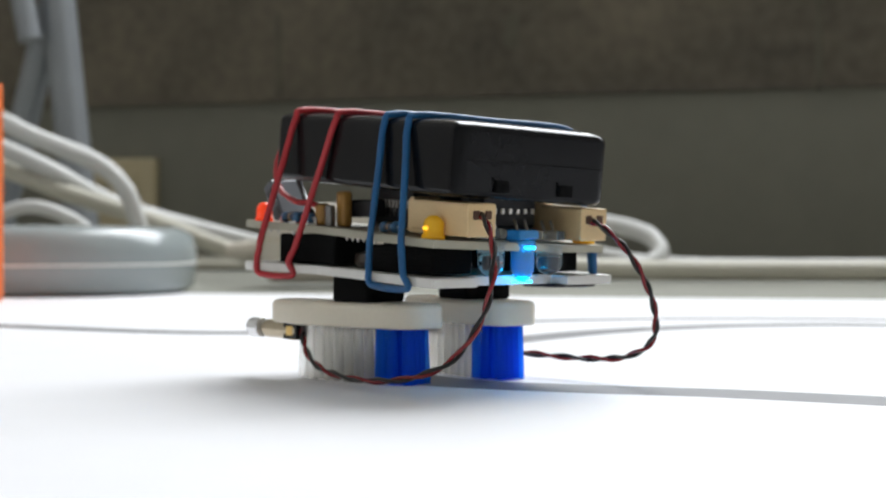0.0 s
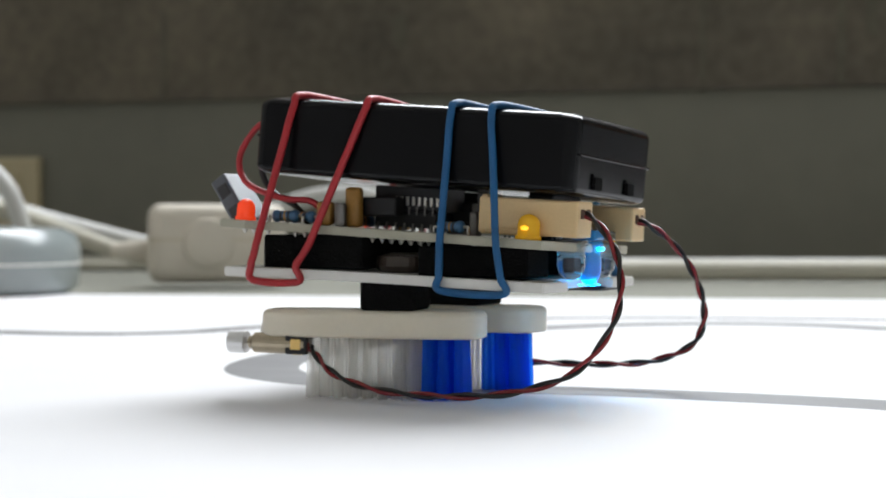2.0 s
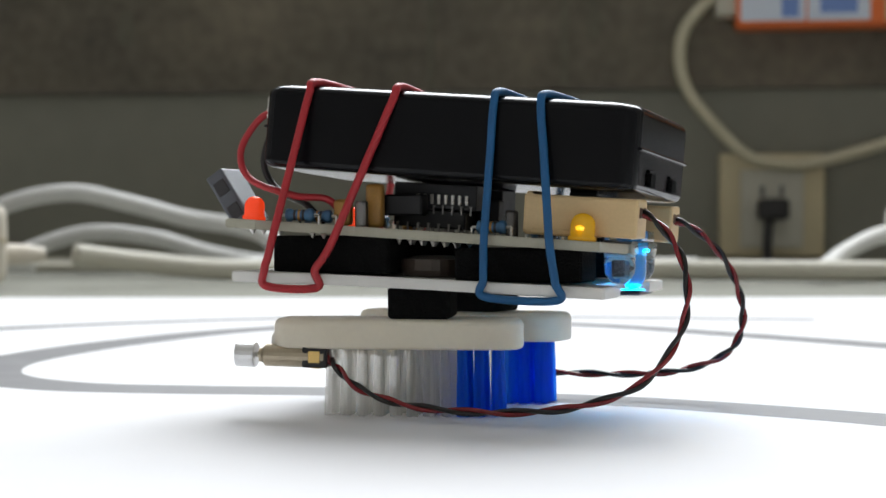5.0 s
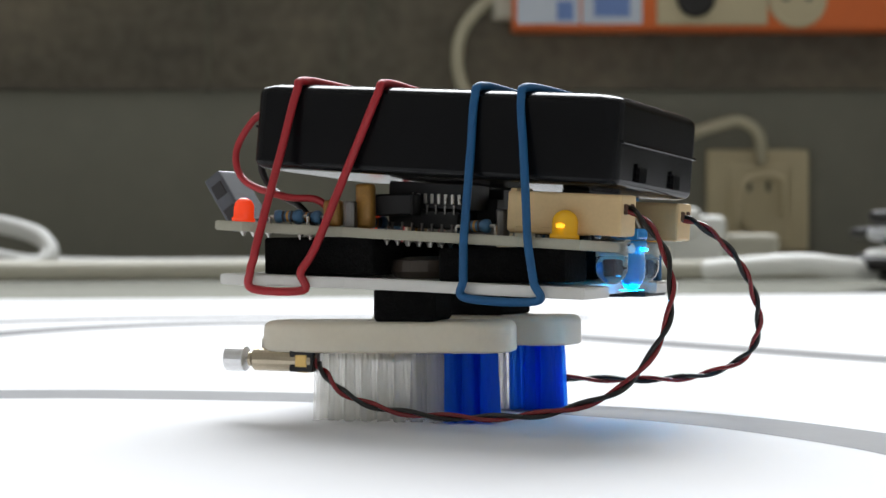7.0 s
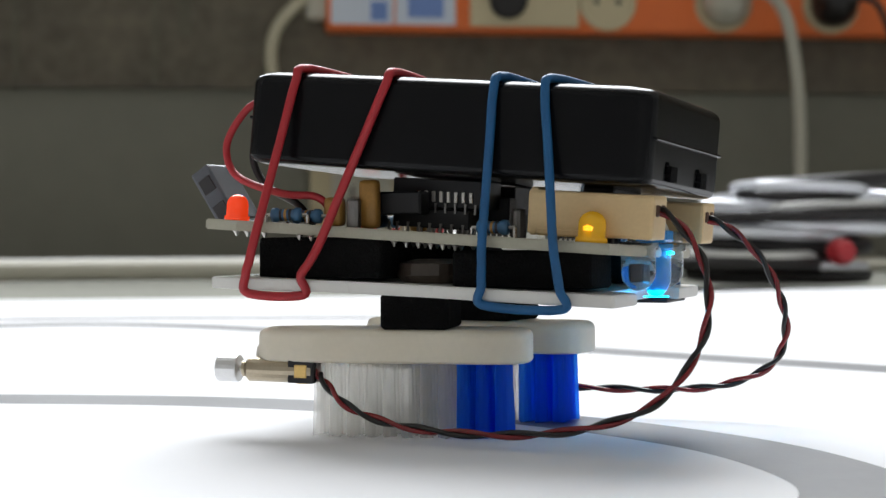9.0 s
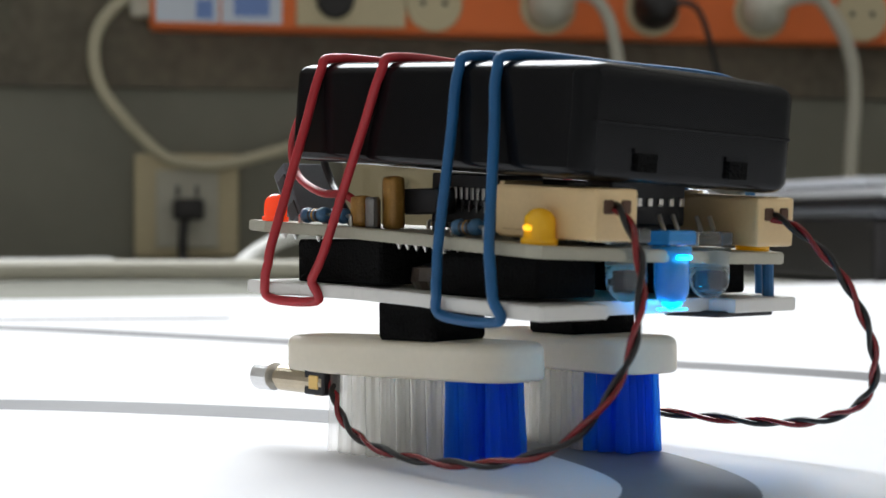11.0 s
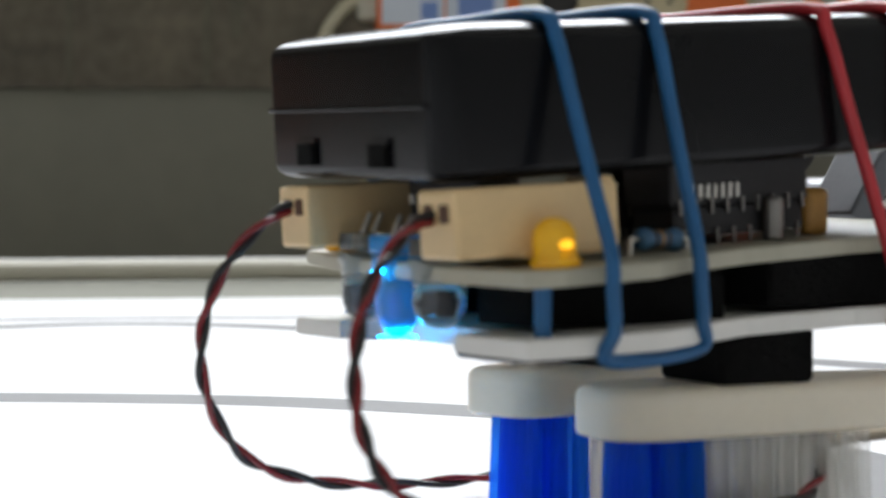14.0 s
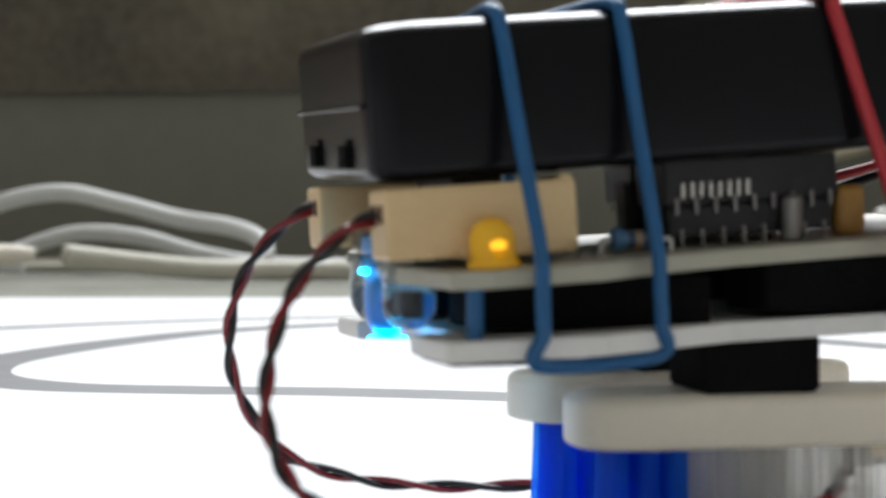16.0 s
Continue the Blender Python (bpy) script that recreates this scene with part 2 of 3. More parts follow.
def ribbon(pts, width, z=0.00003, closed=False):
    path = smooth_path([(x, y, z) for x, y in pts], 12, closed)
    bm = bmesh.new()
    k = len(path)
    rows = []
    for i, c in enumerate(path):
        d = (path[(i + 1) % k] - path[i - 1]) if closed else (path[min(i + 1, k - 1)] - path[max(i - 1, 0)])
        n = Vector((-d.y, d.x, 0)).normalized() * width / 2
        rows.append((bm.verts.new(c - n), bm.verts.new(c + n)))
    for i in range(k if closed else k - 1):
        a, b = rows[i], rows[(i + 1) % k]
        bm.faces.new((a[0], b[0], b[1], a[1]))
    bmesh.ops.recalc_face_normals(bm, faces=bm.faces)
    for f in bm.faces:
        if f.normal.z < 0:
            f.normal_flip()
    return bm


TRACK = [(-0.152, 0.385), (-0.141, 0.352), (-0.118, 0.333), (-0.09, 0.329), (-0.058, 0.3285), (-0.012, 0.319), (0.023, 0.301), (0.047, 0.282), (0.066, 0.252), (0.073, 0.225), (0.072, 0.200), (0.060, 0.180),
         (0.035, 0.168), (0.0, 0.163), (-0.05, 0.155), (-0.10, 0.13), (-0.12, 0.08), (-0.08, 0.03), (0.0, 0.01), (0.1, 0.03), (0.16, 0.10), (0.182, 0.20), (0.180, 0.27), (0.170, 0.320), (0.154, 0.354), (0.098, 0.422), (0.05, 0.482),
         (0.025, 0.510), (-0.02, 0.556), (-0.06, 0.570), (-0.100, 0.552), (-0.128, 0.515), (-0.143, 0.470), (-0.151, 0.425)]
part("track_line", ribbon(TRACK, 0.0165, closed=True), INK, paper, "dark grey printed track line")
SPUR = [(-0.60, 0.50), (-0.45, 0.490), (-0.33, 0.475), (-0.25, 0.462), (-0.218, 0.478), (-0.205, 0.512), (-0.176, 0.547), (-0.135, 0.582), (-0.09, 0.600), (-0.03, 0.605), (0.05, 0.60)]
part("track_line", ribbon(SPUR, 0.013), INK, paper, "dark grey printed track line")

# ---- the robot ----
BAT = pose(0.00023, 0.00038, 0.03865, -2.47, 4.33, -0.83)


def on_board(x, y, z=0.0):
    """A place on the circuit board's upper face, in millimetres, in the robot's space."""
    return Vector((x, y, 30.15 - 0.0605 * x - 0.030 * (y - 1) + z)) * MM


def on_plate(x, y, z=0.0):
    return Vector((x, y, 22.9 - 0.0375 * x + z)) * MM


robot = empty("bristle_robot", label="small bristle robot on two toothbrush heads with black battery box", category="robot")


def crowned_case(L, W, H):
    """A case with rounded corners whose lid slopes away a little along its edges."""
    bm = bmesh.new()
    rings = []
    for z, inset in ((0.0, 1.5), (0.2, 0.75), (0.6, 0.25), (1.3, 0.0), (12.0, 0.0), (12.55, 0.1), (13.0, 0.32), (13.35, 0.75), (13.65, 1.4), (13.88, 2.4), (14.05, 3.8), (14.1, 5.0)):
        hx, hy, rad = L / 2 - inset * MM, W / 2 - inset * MM, (2.7 + inset * 0.3) * MM
        ring = []
        for sx, sy, a0 in ((1, 1, 0), (-1, 1, 90), (-1, -1, 180), (1, -1, 270)):
            for k in range(7):
                a = radians(a0 + 15 * k)
                ring.append(bm.verts.new((sx * (hx - rad) + rad * math.cos(a), sy * (hy - rad) + rad * math.sin(a), z * H / 14.1)))
        rings.append(ring)
    for u, v in zip(rings, rings[1:]):
        for k in range(28):
            bm.faces.new((u[k], u[(k + 1) % 28], v[(k + 1) % 28], v[k]))
    bm.faces.new(rings[0][::-1])
    bm.faces.new(rings[-1])
    return shift(bm, BAT)


def battery_box():
    L, W, H = 0.0655, 0.0371, 0.0145
    case = soften(part("battery_case", crowned_case(L, W, H), BLACK, robot, "black plastic battery case", smooth=True))
    part("case_seam", box(L + 0.0009, W - 0.0036, 0.0005, 0.0002, 2, at=(0, 0, 0.0070), m=BAT), BLACK, case)
    for y in (-0.0081, 0.0075):
        part("slot", box(0.0012, 0.0032, 0.0022, at=(L / 2, y, 0.0025), m=BAT), FOAM, case)
        part("slot_lip", box(0.0007, 0.0040, 0.0005, at=(L / 2, y, 0.0039), m=BAT), BLACK, case)
    part("strain_relief", box(0.002, 0.005, 0.004, 0.0006, at=(-L / 2 - 0.0004, -0.012, 0.0105), m=BAT), STEEL, case)


def deck():
    o = [(-35, -23), (-29, -23.4), (-24, -21), (-14, -18.5), (0, -18.5), (9, -20.1), (14, -20.6), (24, -20.9), (28.2, -20.8), (28.6, -20.4), (28.6, -10), (24.2, -9.4), (24.2, 12), (28.4, 12.6), (28.2, 24.4), (27.8, 24.9), (23, 25.6), (14, 26), (9, 24), (0, 20.5), (-14, 20.5), (-24, 23), (-29, 25.4), (-35, 25)]
    tilt = lambda a, z: Matrix.Translation((0, 0, z * MM)) @ Matrix.Rotation(math.atan(a), 4, "Y")
    part("lower_plate", shift(slab([(x * MM, y * MM) for x, y in o], -0.0018, 0, 0.0002), tilt(0.0375, 22.9)), PLATE, robot, "white acrylic lower plate")
    o2 = [(-37, -21.5), (-31, -22.5), (-25, -20), (-15, -17.5), (0, -18), (9, -19.7), (14, -20.2), (25, -20.2), (27.6, -19.8), (28.4, -15), (29.5, -8), (29.5, 12), (28.4, 17), (27.4, 23.2), (24, 24.6), (14, 25), (9, 22.5), (0, 20), (-15, 19.5), (-25, 22), (-31, 24.5), (-37, 23.5)]
    pcb = part("circuit_board", shift(slab([(x * MM, y * MM) for x, y in o2], -0.0016, 0, 0.0002), tilt(0.0605, 30.18) @ Matrix.Rotation(-0.030, 4, "X")), PCB, robot, "off-white circuit board")
    for x0, x1, s in ((-30, -9, 0), (2.5, 24, 0), (-30, -4, 1), (1.5, 24, 1)):
        y = -12.6 + 27 * s
        a = (x0 + x1) / 2
        z0, z1 = 22.9 - 0.0375 * a, 28.55 - 0.0605 * a - 0.030 * (y - 1)
        part("foam_block", box((x1 - x0) * MM, 9.8 * MM, (z1 - z0 - 0.2) * MM, 0.0004, 1, at=(a * MM, y * MM, (z0 + z1) / 2 * MM)), FOAM, robot, "black foam spacer")
    for x in range(-8, 3, 2):
        part("solder_joint", turned([(0.0006, 0), (0.0004, -0.0003), (0.00015, -0.0009)], 8, Matrix.Translation(on_board(x, -8, -1.6))), STEEL, pcb)
        part("solder_joint", turned([(0.0006, 0), (0.0004, -0.0003), (0.00015, -0.0009)], 8, Matrix.Translation(on_board(x, -15, -1.6))), STEEL, pcb)
    for x in (-33, -31, -28, -22, -20):
        part("solder_joint", turned([(0.0006, 0), (0.0004, -0.0003), (0.00015, -0.0008)], 8, Matrix.Translation(on_board(x, -19, -1.6))), STEEL, pcb)
    part("button_cell", turned([(0.0050, 0), (0.0058, 0.0012), (0.0055, 0.0030), (0.003, 0.0036)], 24, Matrix.Translation(on_plate(-4, -9, 0.0))), mat("smoked lens", (0.06, 0.045, 0.035), 0.3, var=0.3), robot)
    return pcb


def led(x, y, r, h, lens, die, name, label):
    p = on_board(x, y)
    m = Matrix.Translation(p) @ Matrix.Rotation(radians(4), 4, "Y")
    prof = [(r * 1.15, 0), (r * 1.15, h * 0.16), (r, h * 0.17), (r, h * 0.6)] + [(r * math.cos(a), h * 0.6 + h * 0.4 * math.sin(a)) for a in (0.4, 0.8, 1.15, 1.4)]
    ob = part(name, turned(prof, 18, m), lens, robot, label, smooth=True)
    if die:
        part("led_die", turned([(r * 0.34, 0), (r * 0.40, h * 0.12), (r * 0.15, h * 0.18)], 10, m @ Matrix.Translation((r * 0.0, (-1 if y < 0 else 1) * r * 0.86, h * 0.38))), die, ob)


def dip_chip(x, y, l, w, h, z0, pins, rot=0):
    m = Matrix.Translation(on_board(x, y, z0)) @ Matrix.Rotation(math.atan(0.0605), 4, "Y") @ Matrix.Rotation(radians(rot), 4, "Z")
    chip = part("chip", box(l * MM, w * MM, h * MM, 0.0002, 1, at=(0, 0, (0.8 + h / 2) * MM), m=m), CHIP, robot, "black chip in a pin socket")
    for i in range(pins):
        px = (-l / 2 + (i + 0.5) * l / pins) * MM
        for s in (-1, 1):
            part("pin", join(box(0.0003, 0.0003, 0.0013, at=(px, s * (w / 2 + 0.2) * MM, 0.00065), m=m), box(0.0004, 0.0004, 0.0003, at=(px, s * (w / 2 + 0.15) * MM, 0.0014), m=m)), PIN, chip)
    return chip


def pin_header(x, y, w):
    """A tall black socket block on the board with a row of pin ends in its face."""
    m = Matrix.Translation(on_board(x, y)) @ Matrix.Rotation(math.atan(0.0605), 4, "Y")
    h = part("pin_socket", box(0.0050, w * MM, 0.0058, 0.0003, 1, at=(0, 0, 0.0056), m=m), CHIP, robot, "tall black pin socket with tinned contacts")
    part("socket_foot", box(0.0034, (w - 1.5) * MM, 0.0028, 0.0002, 1, at=(-0.0006, 0, 0.0014), m=m), CHIP, h)
    for i in range(7):
        py = (-w / 2 + (i + 0.5) * w / 7) * MM
        part("pin", box(0.0008, 0.0008, 0.0011, 0.0001, 1, at=(0.0025, py, 0.0058), m=m), STEEL, h)


def resistor(x, y, turn, material, l=5.0):
    p = on_board(x, y, 1.3)
    m = Matrix.Translation(p) @ Matrix.Rotation(radians(turn), 4, "Z") @ Matrix.Rotation(radians(90), 4, "Y")
    k = l / 2 * MM
    body = part("resistor", turned([(0.0006, -k), (0.0011, -k * 0.9), (0.00115, -k * 0.6), (0.0009, -k * 0.45), (0.0009, k * 0.45), (0.00115, k * 0.6), (0.0011, k * 0.9), (0.0006, k)], 14, m), material, robot, smooth=True)
    for z, c in ((-0.3, DIE), (0.0, AMBER), (0.3, DIE)):
        part("colour_band", turned([(0.00096, k * z - 0.0002), (0.00096, k * z + 0.0002)], 14, m), c, body)
    for s in (-1, 1):
        part("lead", join(rod(m @ Vector((0, 0, s * k)), m @ Vector((0, 0, s * k * 1.35)), 0.0003, 6), rod(m @ Vector((0, 0, s * k * 1.35)), m @ Vector((0.0024, 0, s * k * 1.35)), 0.0003, 6)), STEEL, body)


def connector(x0, x1, y, name="wire_connector"):
    a = (x0 + x1) / 2
    m = Matrix.Translation(on_board(a, y, 0.5)) @ Matrix.Rotation(math.atan(0.0605), 4, "Y")
    l = (x1 - x0) * MM
    c = part(name, join(box(l, 0.0068, 0.0064, 0.0005, 2, at=(0, 0, 0.0036), m=m), box(l * 0.55, 0.0072, 0.0012, 0.0003, 1, at=(-l * 0.15, 0, 0.0008), m=m), box(0.0012, 0.0064, 0.0070, 0.0002, 1, at=(-l * 0.45, 0, 0.0037), m=m)), CREAM, robot, "cream nylon wire connector")
    for s in (-1, 1):
        part("socket_hole", box(0.0016, 0.0017, 0.0017, 0.0002, 1, at=(l / 2 - 0.0006, s * 0.0014, 0.0046), m=m), mat("dark hole", (0.10, 0.05, 0.03), 0.8), c)
    return c


def sensor(x, y, blue=False):
    """A clear five-millimetre optical part that hangs through the board, lens down."""
    top = on_board(x, y, 0.4)
    bot = on_plate(x, y, -0.9 if blue else 0.1)
    h = top.z - bot.z
    m = Matrix.Translation(top) @ Matrix.Rotation(radians(180), 4, "X")
    r = 0.0023 if blue else 0.0026
    prof = [(r * 1.15, 0), (r * 1.15, 0.001), (r, 0.0011), (r, h * 0.62)] + [(r * math.cos(a), h * 0.62 + h * 0.38 * math.sin(a)) for a in (0.35, 0.7, 1.05, 1.35)]
    ob = part("led" if blue else "light_sensor", turned(prof, 20, m), LED_B if blue else CLEAR, robot, "lit blue light emitting diode" if blue else "clear photo sensor with a dark core", smooth=True)
    if blue:
        part("led_die", turned([(r * 0.85, h * 1.0), (r * 0.83, h * 1.012)], 14, m), LED_BC, ob)
        part("led_die", box(0.0005, 0.0022, 0.0004, 0.0001, 1, at=top + Vector((r, 0, -0.0014))), LED_BC, ob)
    else:
        part("die", box(0.0019, 0.0021, h * 0.38, 0.0002, 1, at=(0, 0, h * 0.60), m=m), DIE, ob)
    part("package_top", box(0.0042, 0.0050, 0.0019, 0.0005, 2, at=top + Vector((0, 0, 0.0011))), LED_B if blue else CLEAR, ob)
    for s in (-1, 1):
        part("lead", rod(top + Vector((0, s * 0.0012, 0.0018)), top + Vector((-0.0010, s * 0.0012, 0.0040)), 0.0003, 6), STEEL, ob)


def brush(front, back, blue_from, pad_shift, pad_length):
    """A toothbrush head from its back end to its front end, bristles down."""
    f, b = Vector(front), Vector(back)
    d = (f - b)
    ln = d.length
    m = Matrix.Translation((*(b * MM), 0)) @ Matrix.Rotation(math.atan2(d.y, d.x), 4, "Z")
    # outline: narrow neck at the back, full width over the tufts
    half = [(0, 2.2), (0.6, 3.6), (2, 4.6), (5, 5.2), (9, 5.9), (14, 6.2), (ln - 8, 6.2), (ln - 4, 5.9), (ln - 1.6, 4.9), (ln - 0.4, 3.4), (ln, 1.5)]
    ring = [(v.x, v.y) for v in smooth_path([(x * MM, -w * MM, 0) for x, w in half] + [(x * MM, w * MM, 0) for x, w in reversed(half)], 4, True)]
    bm = bmesh.new()
    k = len(ring)
    rims = []
    for z, inset in ((11.2, 0.55), (11.35, 0.2), (11.7, 0.0), (15.0, 0.0), (15.6, 0.15), (16.0, 0.5), (16.25, 1.1), (16.3, 1.8)):
        row = []
        for i in range(k):
            (ax, ay), (bx, by) = ring[i - 1], ring[(i + 1) % k]
            n = Vector((by - ay, ax - bx, 0)).normalized()
            row.append(bm.verts.new((ring[i][0] - n.x * inset * MM, ring[i][1] - n.y * inset * MM, z * MM)))
        rims.append(row)
    for u, v in zip(rims, rims[1:]):
        for i in range(k):
            bm.faces.new((u[i], u[(i + 1) % k], v[(i + 1) % k], v[i]))
    bm.faces.new(rims[0][::-1])
    bm.faces.new(rims[-1])
    bmesh.ops.recalc_face_normals(bm, faces=bm.faces)
    head = soften(part("brush_head", shift(bm, m), HEAD, robot, "ivory toothbrush head with bristles down", smooth=True))
    rng = random.Random(int(ln * 100))
    cols = 11
    for i in range(cols):
        x = 10.0 + i * (ln - 14.2) / (cols - 1)
        w = np.interp(x, [a for a, _ in half], [c for _, c in half]) - 1.6
        w *= (0.8, 0.95)[min(i, 1)] if i < 2 else (0.62, 0.85, 0.96)[min(cols - 1 - i, 2)] if i > cols - 4 else 1.0
        rows = 5
        for j in range(rows):
            y = -w + 2 * w * j / (rows - 1)
            bm = bmesh.new()
            rings = []
            for z, grow in ((11.4, 0.84), (7.6, 0.94), (3.2, 1.03), (0.05, 1.08)):
                t = 1 - z / 11.4
                cx, cy = x + t * (x - ln * 0.55) * 0.012, y + t * y * 0.02
                rings.append([bm.verts.new(((cx + (grow + rng.gauss(0, 0.035)) * math.cos(0.6283 * k)) * MM, (cy + (grow + rng.gauss(0, 0.035)) * math.sin(0.6283 * k)) * MM, (z + (rng.uniform(0, 0.35) if z < 1 else 0)) * MM)) for k in range(10)])
            for u, v in zip(rings, rings[1:]):
                for k in range(10):
                    bm.faces.new((u[k], v[k], v[(k + 1) % 10], u[(k + 1) % 10]))
            bm.faces.new(rings[-1][::-1])
            bmesh.ops.recalc_face_normals(bm, faces=bm.faces)
            part("bristle_tuft", shift(bm, m), BR_B if x > blue_from else BR_W, head)
    pad = ln * 0.52
    part("hook_pad", shift(box(pad_length * MM, 0.0112, 0.0056, 0.0006, 1, at=((pad + pad_shift) * MM, 0, 0.01895)), m), FOAM, robot, "black hook and loop pad")
    return head


def pager_motor(tail, nose, head_at):
    t, n = Vector(tail) * MM, Vector(nose) * MM
    d = (n - t)
    ln = d.length
    m = along(t, n)
    k = ln
    body = part("vibration_motor", turned([(0.0014, 0.0), (0.0019, 0.0002), (0.0019, k * 0.66), (0.0012, k * 0.70), (0.0012, k * 0.73)], 20, m), MOTOR, robot, "small steel vibration motor with offset weight")
    part("end_cap", join(box(0.0036, 0.0036, 0.0042, 0.0002, 1, at=(0, 0, 0.0018), m=m)), CHIP, body)
    part("brush_contact", join(box(0.0020, 0.0039, 0.0020, 0.0001, 1, at=(0, 0, 0.0018), m=m), box(0.0039, 0.0020, 0.0020, 0.0001, 1, at=(0, 0, 0.0018), m=m)), BRASS, body)
    part("shaft", rod(m @ Vector((0, 0, k * 0.7)), m @ Vector((0, 0, k * 0.85)), 0.0004, 8), STEEL, body)
    part("offset_weight", join(turned([(0.0020, k * 0.77), (0.0021, k * 0.78), (0.0021, k * 0.97), (0.0020, k * 0.98)], 20, m)), WEIGHT, body, "bright steel weight")
    c = m @ Vector((0, 0, k * 0.40))
    bm = bmesh.new()
    bmesh.ops.create_icosphere(bm, subdivisions=3, radius=0.0026)
    for v in bm.verts:
        v.co *= 1 + 0.16 * noise.noise(v.co * 700)
        v.co.x *= 1.7
    part("glue_blob", shift(bm, Matrix.Translation(c + Vector((0.0004, 0.0016 if head_at > t.y else -0.0016, 0.0026)))), GLUE, body, "cloudy hot glue", smooth=True)


def wire_pair(pts, turns, red=REDW):
    path = smooth_path([Vector(p) * MM for p in pts], 24)
    k = len(path)
    tang = [(path[min(i + 1, k - 1)] - path[max(i - 1, 0)]).normalized() for i in range(k)]
    for ph, material, label in ((0, red, "red lead of a twisted pair"), (math.pi, BLKW, "black lead of a twisted pair")):
        out = []
        s = tang[0].orthogonal().normalized()
        for i in range(k):
            s = (s - tang[i] * s.dot(tang[i])).normalized()
            o = tang[i].cross(s)
            a = ph + turns * 6.283185 * i / (k - 1)
            out.append(path[i] + (s * math.cos(a) + o * math.sin(a)) * 0.00037)
        part("lead_wire", tube(out, 0.00039, 7), material, robot, label)


def band(pts, material, label):
    part("rubber_band", tube(smooth_path([Vector(p) * MM for p in pts], 8, True), 0.00070, 8, True), material, robot, label)


def bat(x, y, z):
    return (BAT @ Vector((x * MM, y * MM, z * MM))) / MM


def band_loop(right, left, material, label):
    """A doubled band: over the case, down both sides and hooked under the plate."""
    (ta, ba), (tb, bb) = right
    (tc, bc), (td, bd) = left
    ry, ly = -18.55 - 0.5, 18.55 + 0.5
    def strand(ya, xt, xb, s):
        py = -float(np.interp(xb, [-29, -24, -14, 0, 9, 14], [23.6, 21.3, 18.8, 18.8, 21.0, 21.5])) if s < 0 else float(np.interp(xb, [-29, -24, -14, 0, 9, 14], [25.7, 23.3, 20.8, 20.8, 24.0, 25.9]))
        t1 = bat(xt, ya, 12.6)
        p = on_plate(xb, py, 0) / MM
        e = Vector((xt + (xb - xt) * 0.74, py + s * 0.1, 29.3))
        return [t1, t1.lerp(e, 0.33), t1.lerp(e, 0.67), e, e.lerp(p, 0.5) + Vector((0, s * 0.3, 0)), p + Vector((0, s * 0.5, 0.5)), p + Vector((0, -s * 0.3, -2.3))]
    a = strand(ry, ta, ba, -1)
    b = strand(ry, tb, bb, -1)
    c = strand(ly, tc, bc, 1)
    d = strand(ly, td, bd, 1)
    pts = [bat(ta, -16.5, 14.9)] + a + b[::-1] + [bat(tb, -16.5, 14.9), bat((tb + td) / 2, 0, 15.0), bat(td, 16.5, 14.9)] + d + c[::-1] + [bat(tc, 16.5, 14.9), bat((ta + tc) / 2, 0, 15.0)]
    band(pts, material, label)


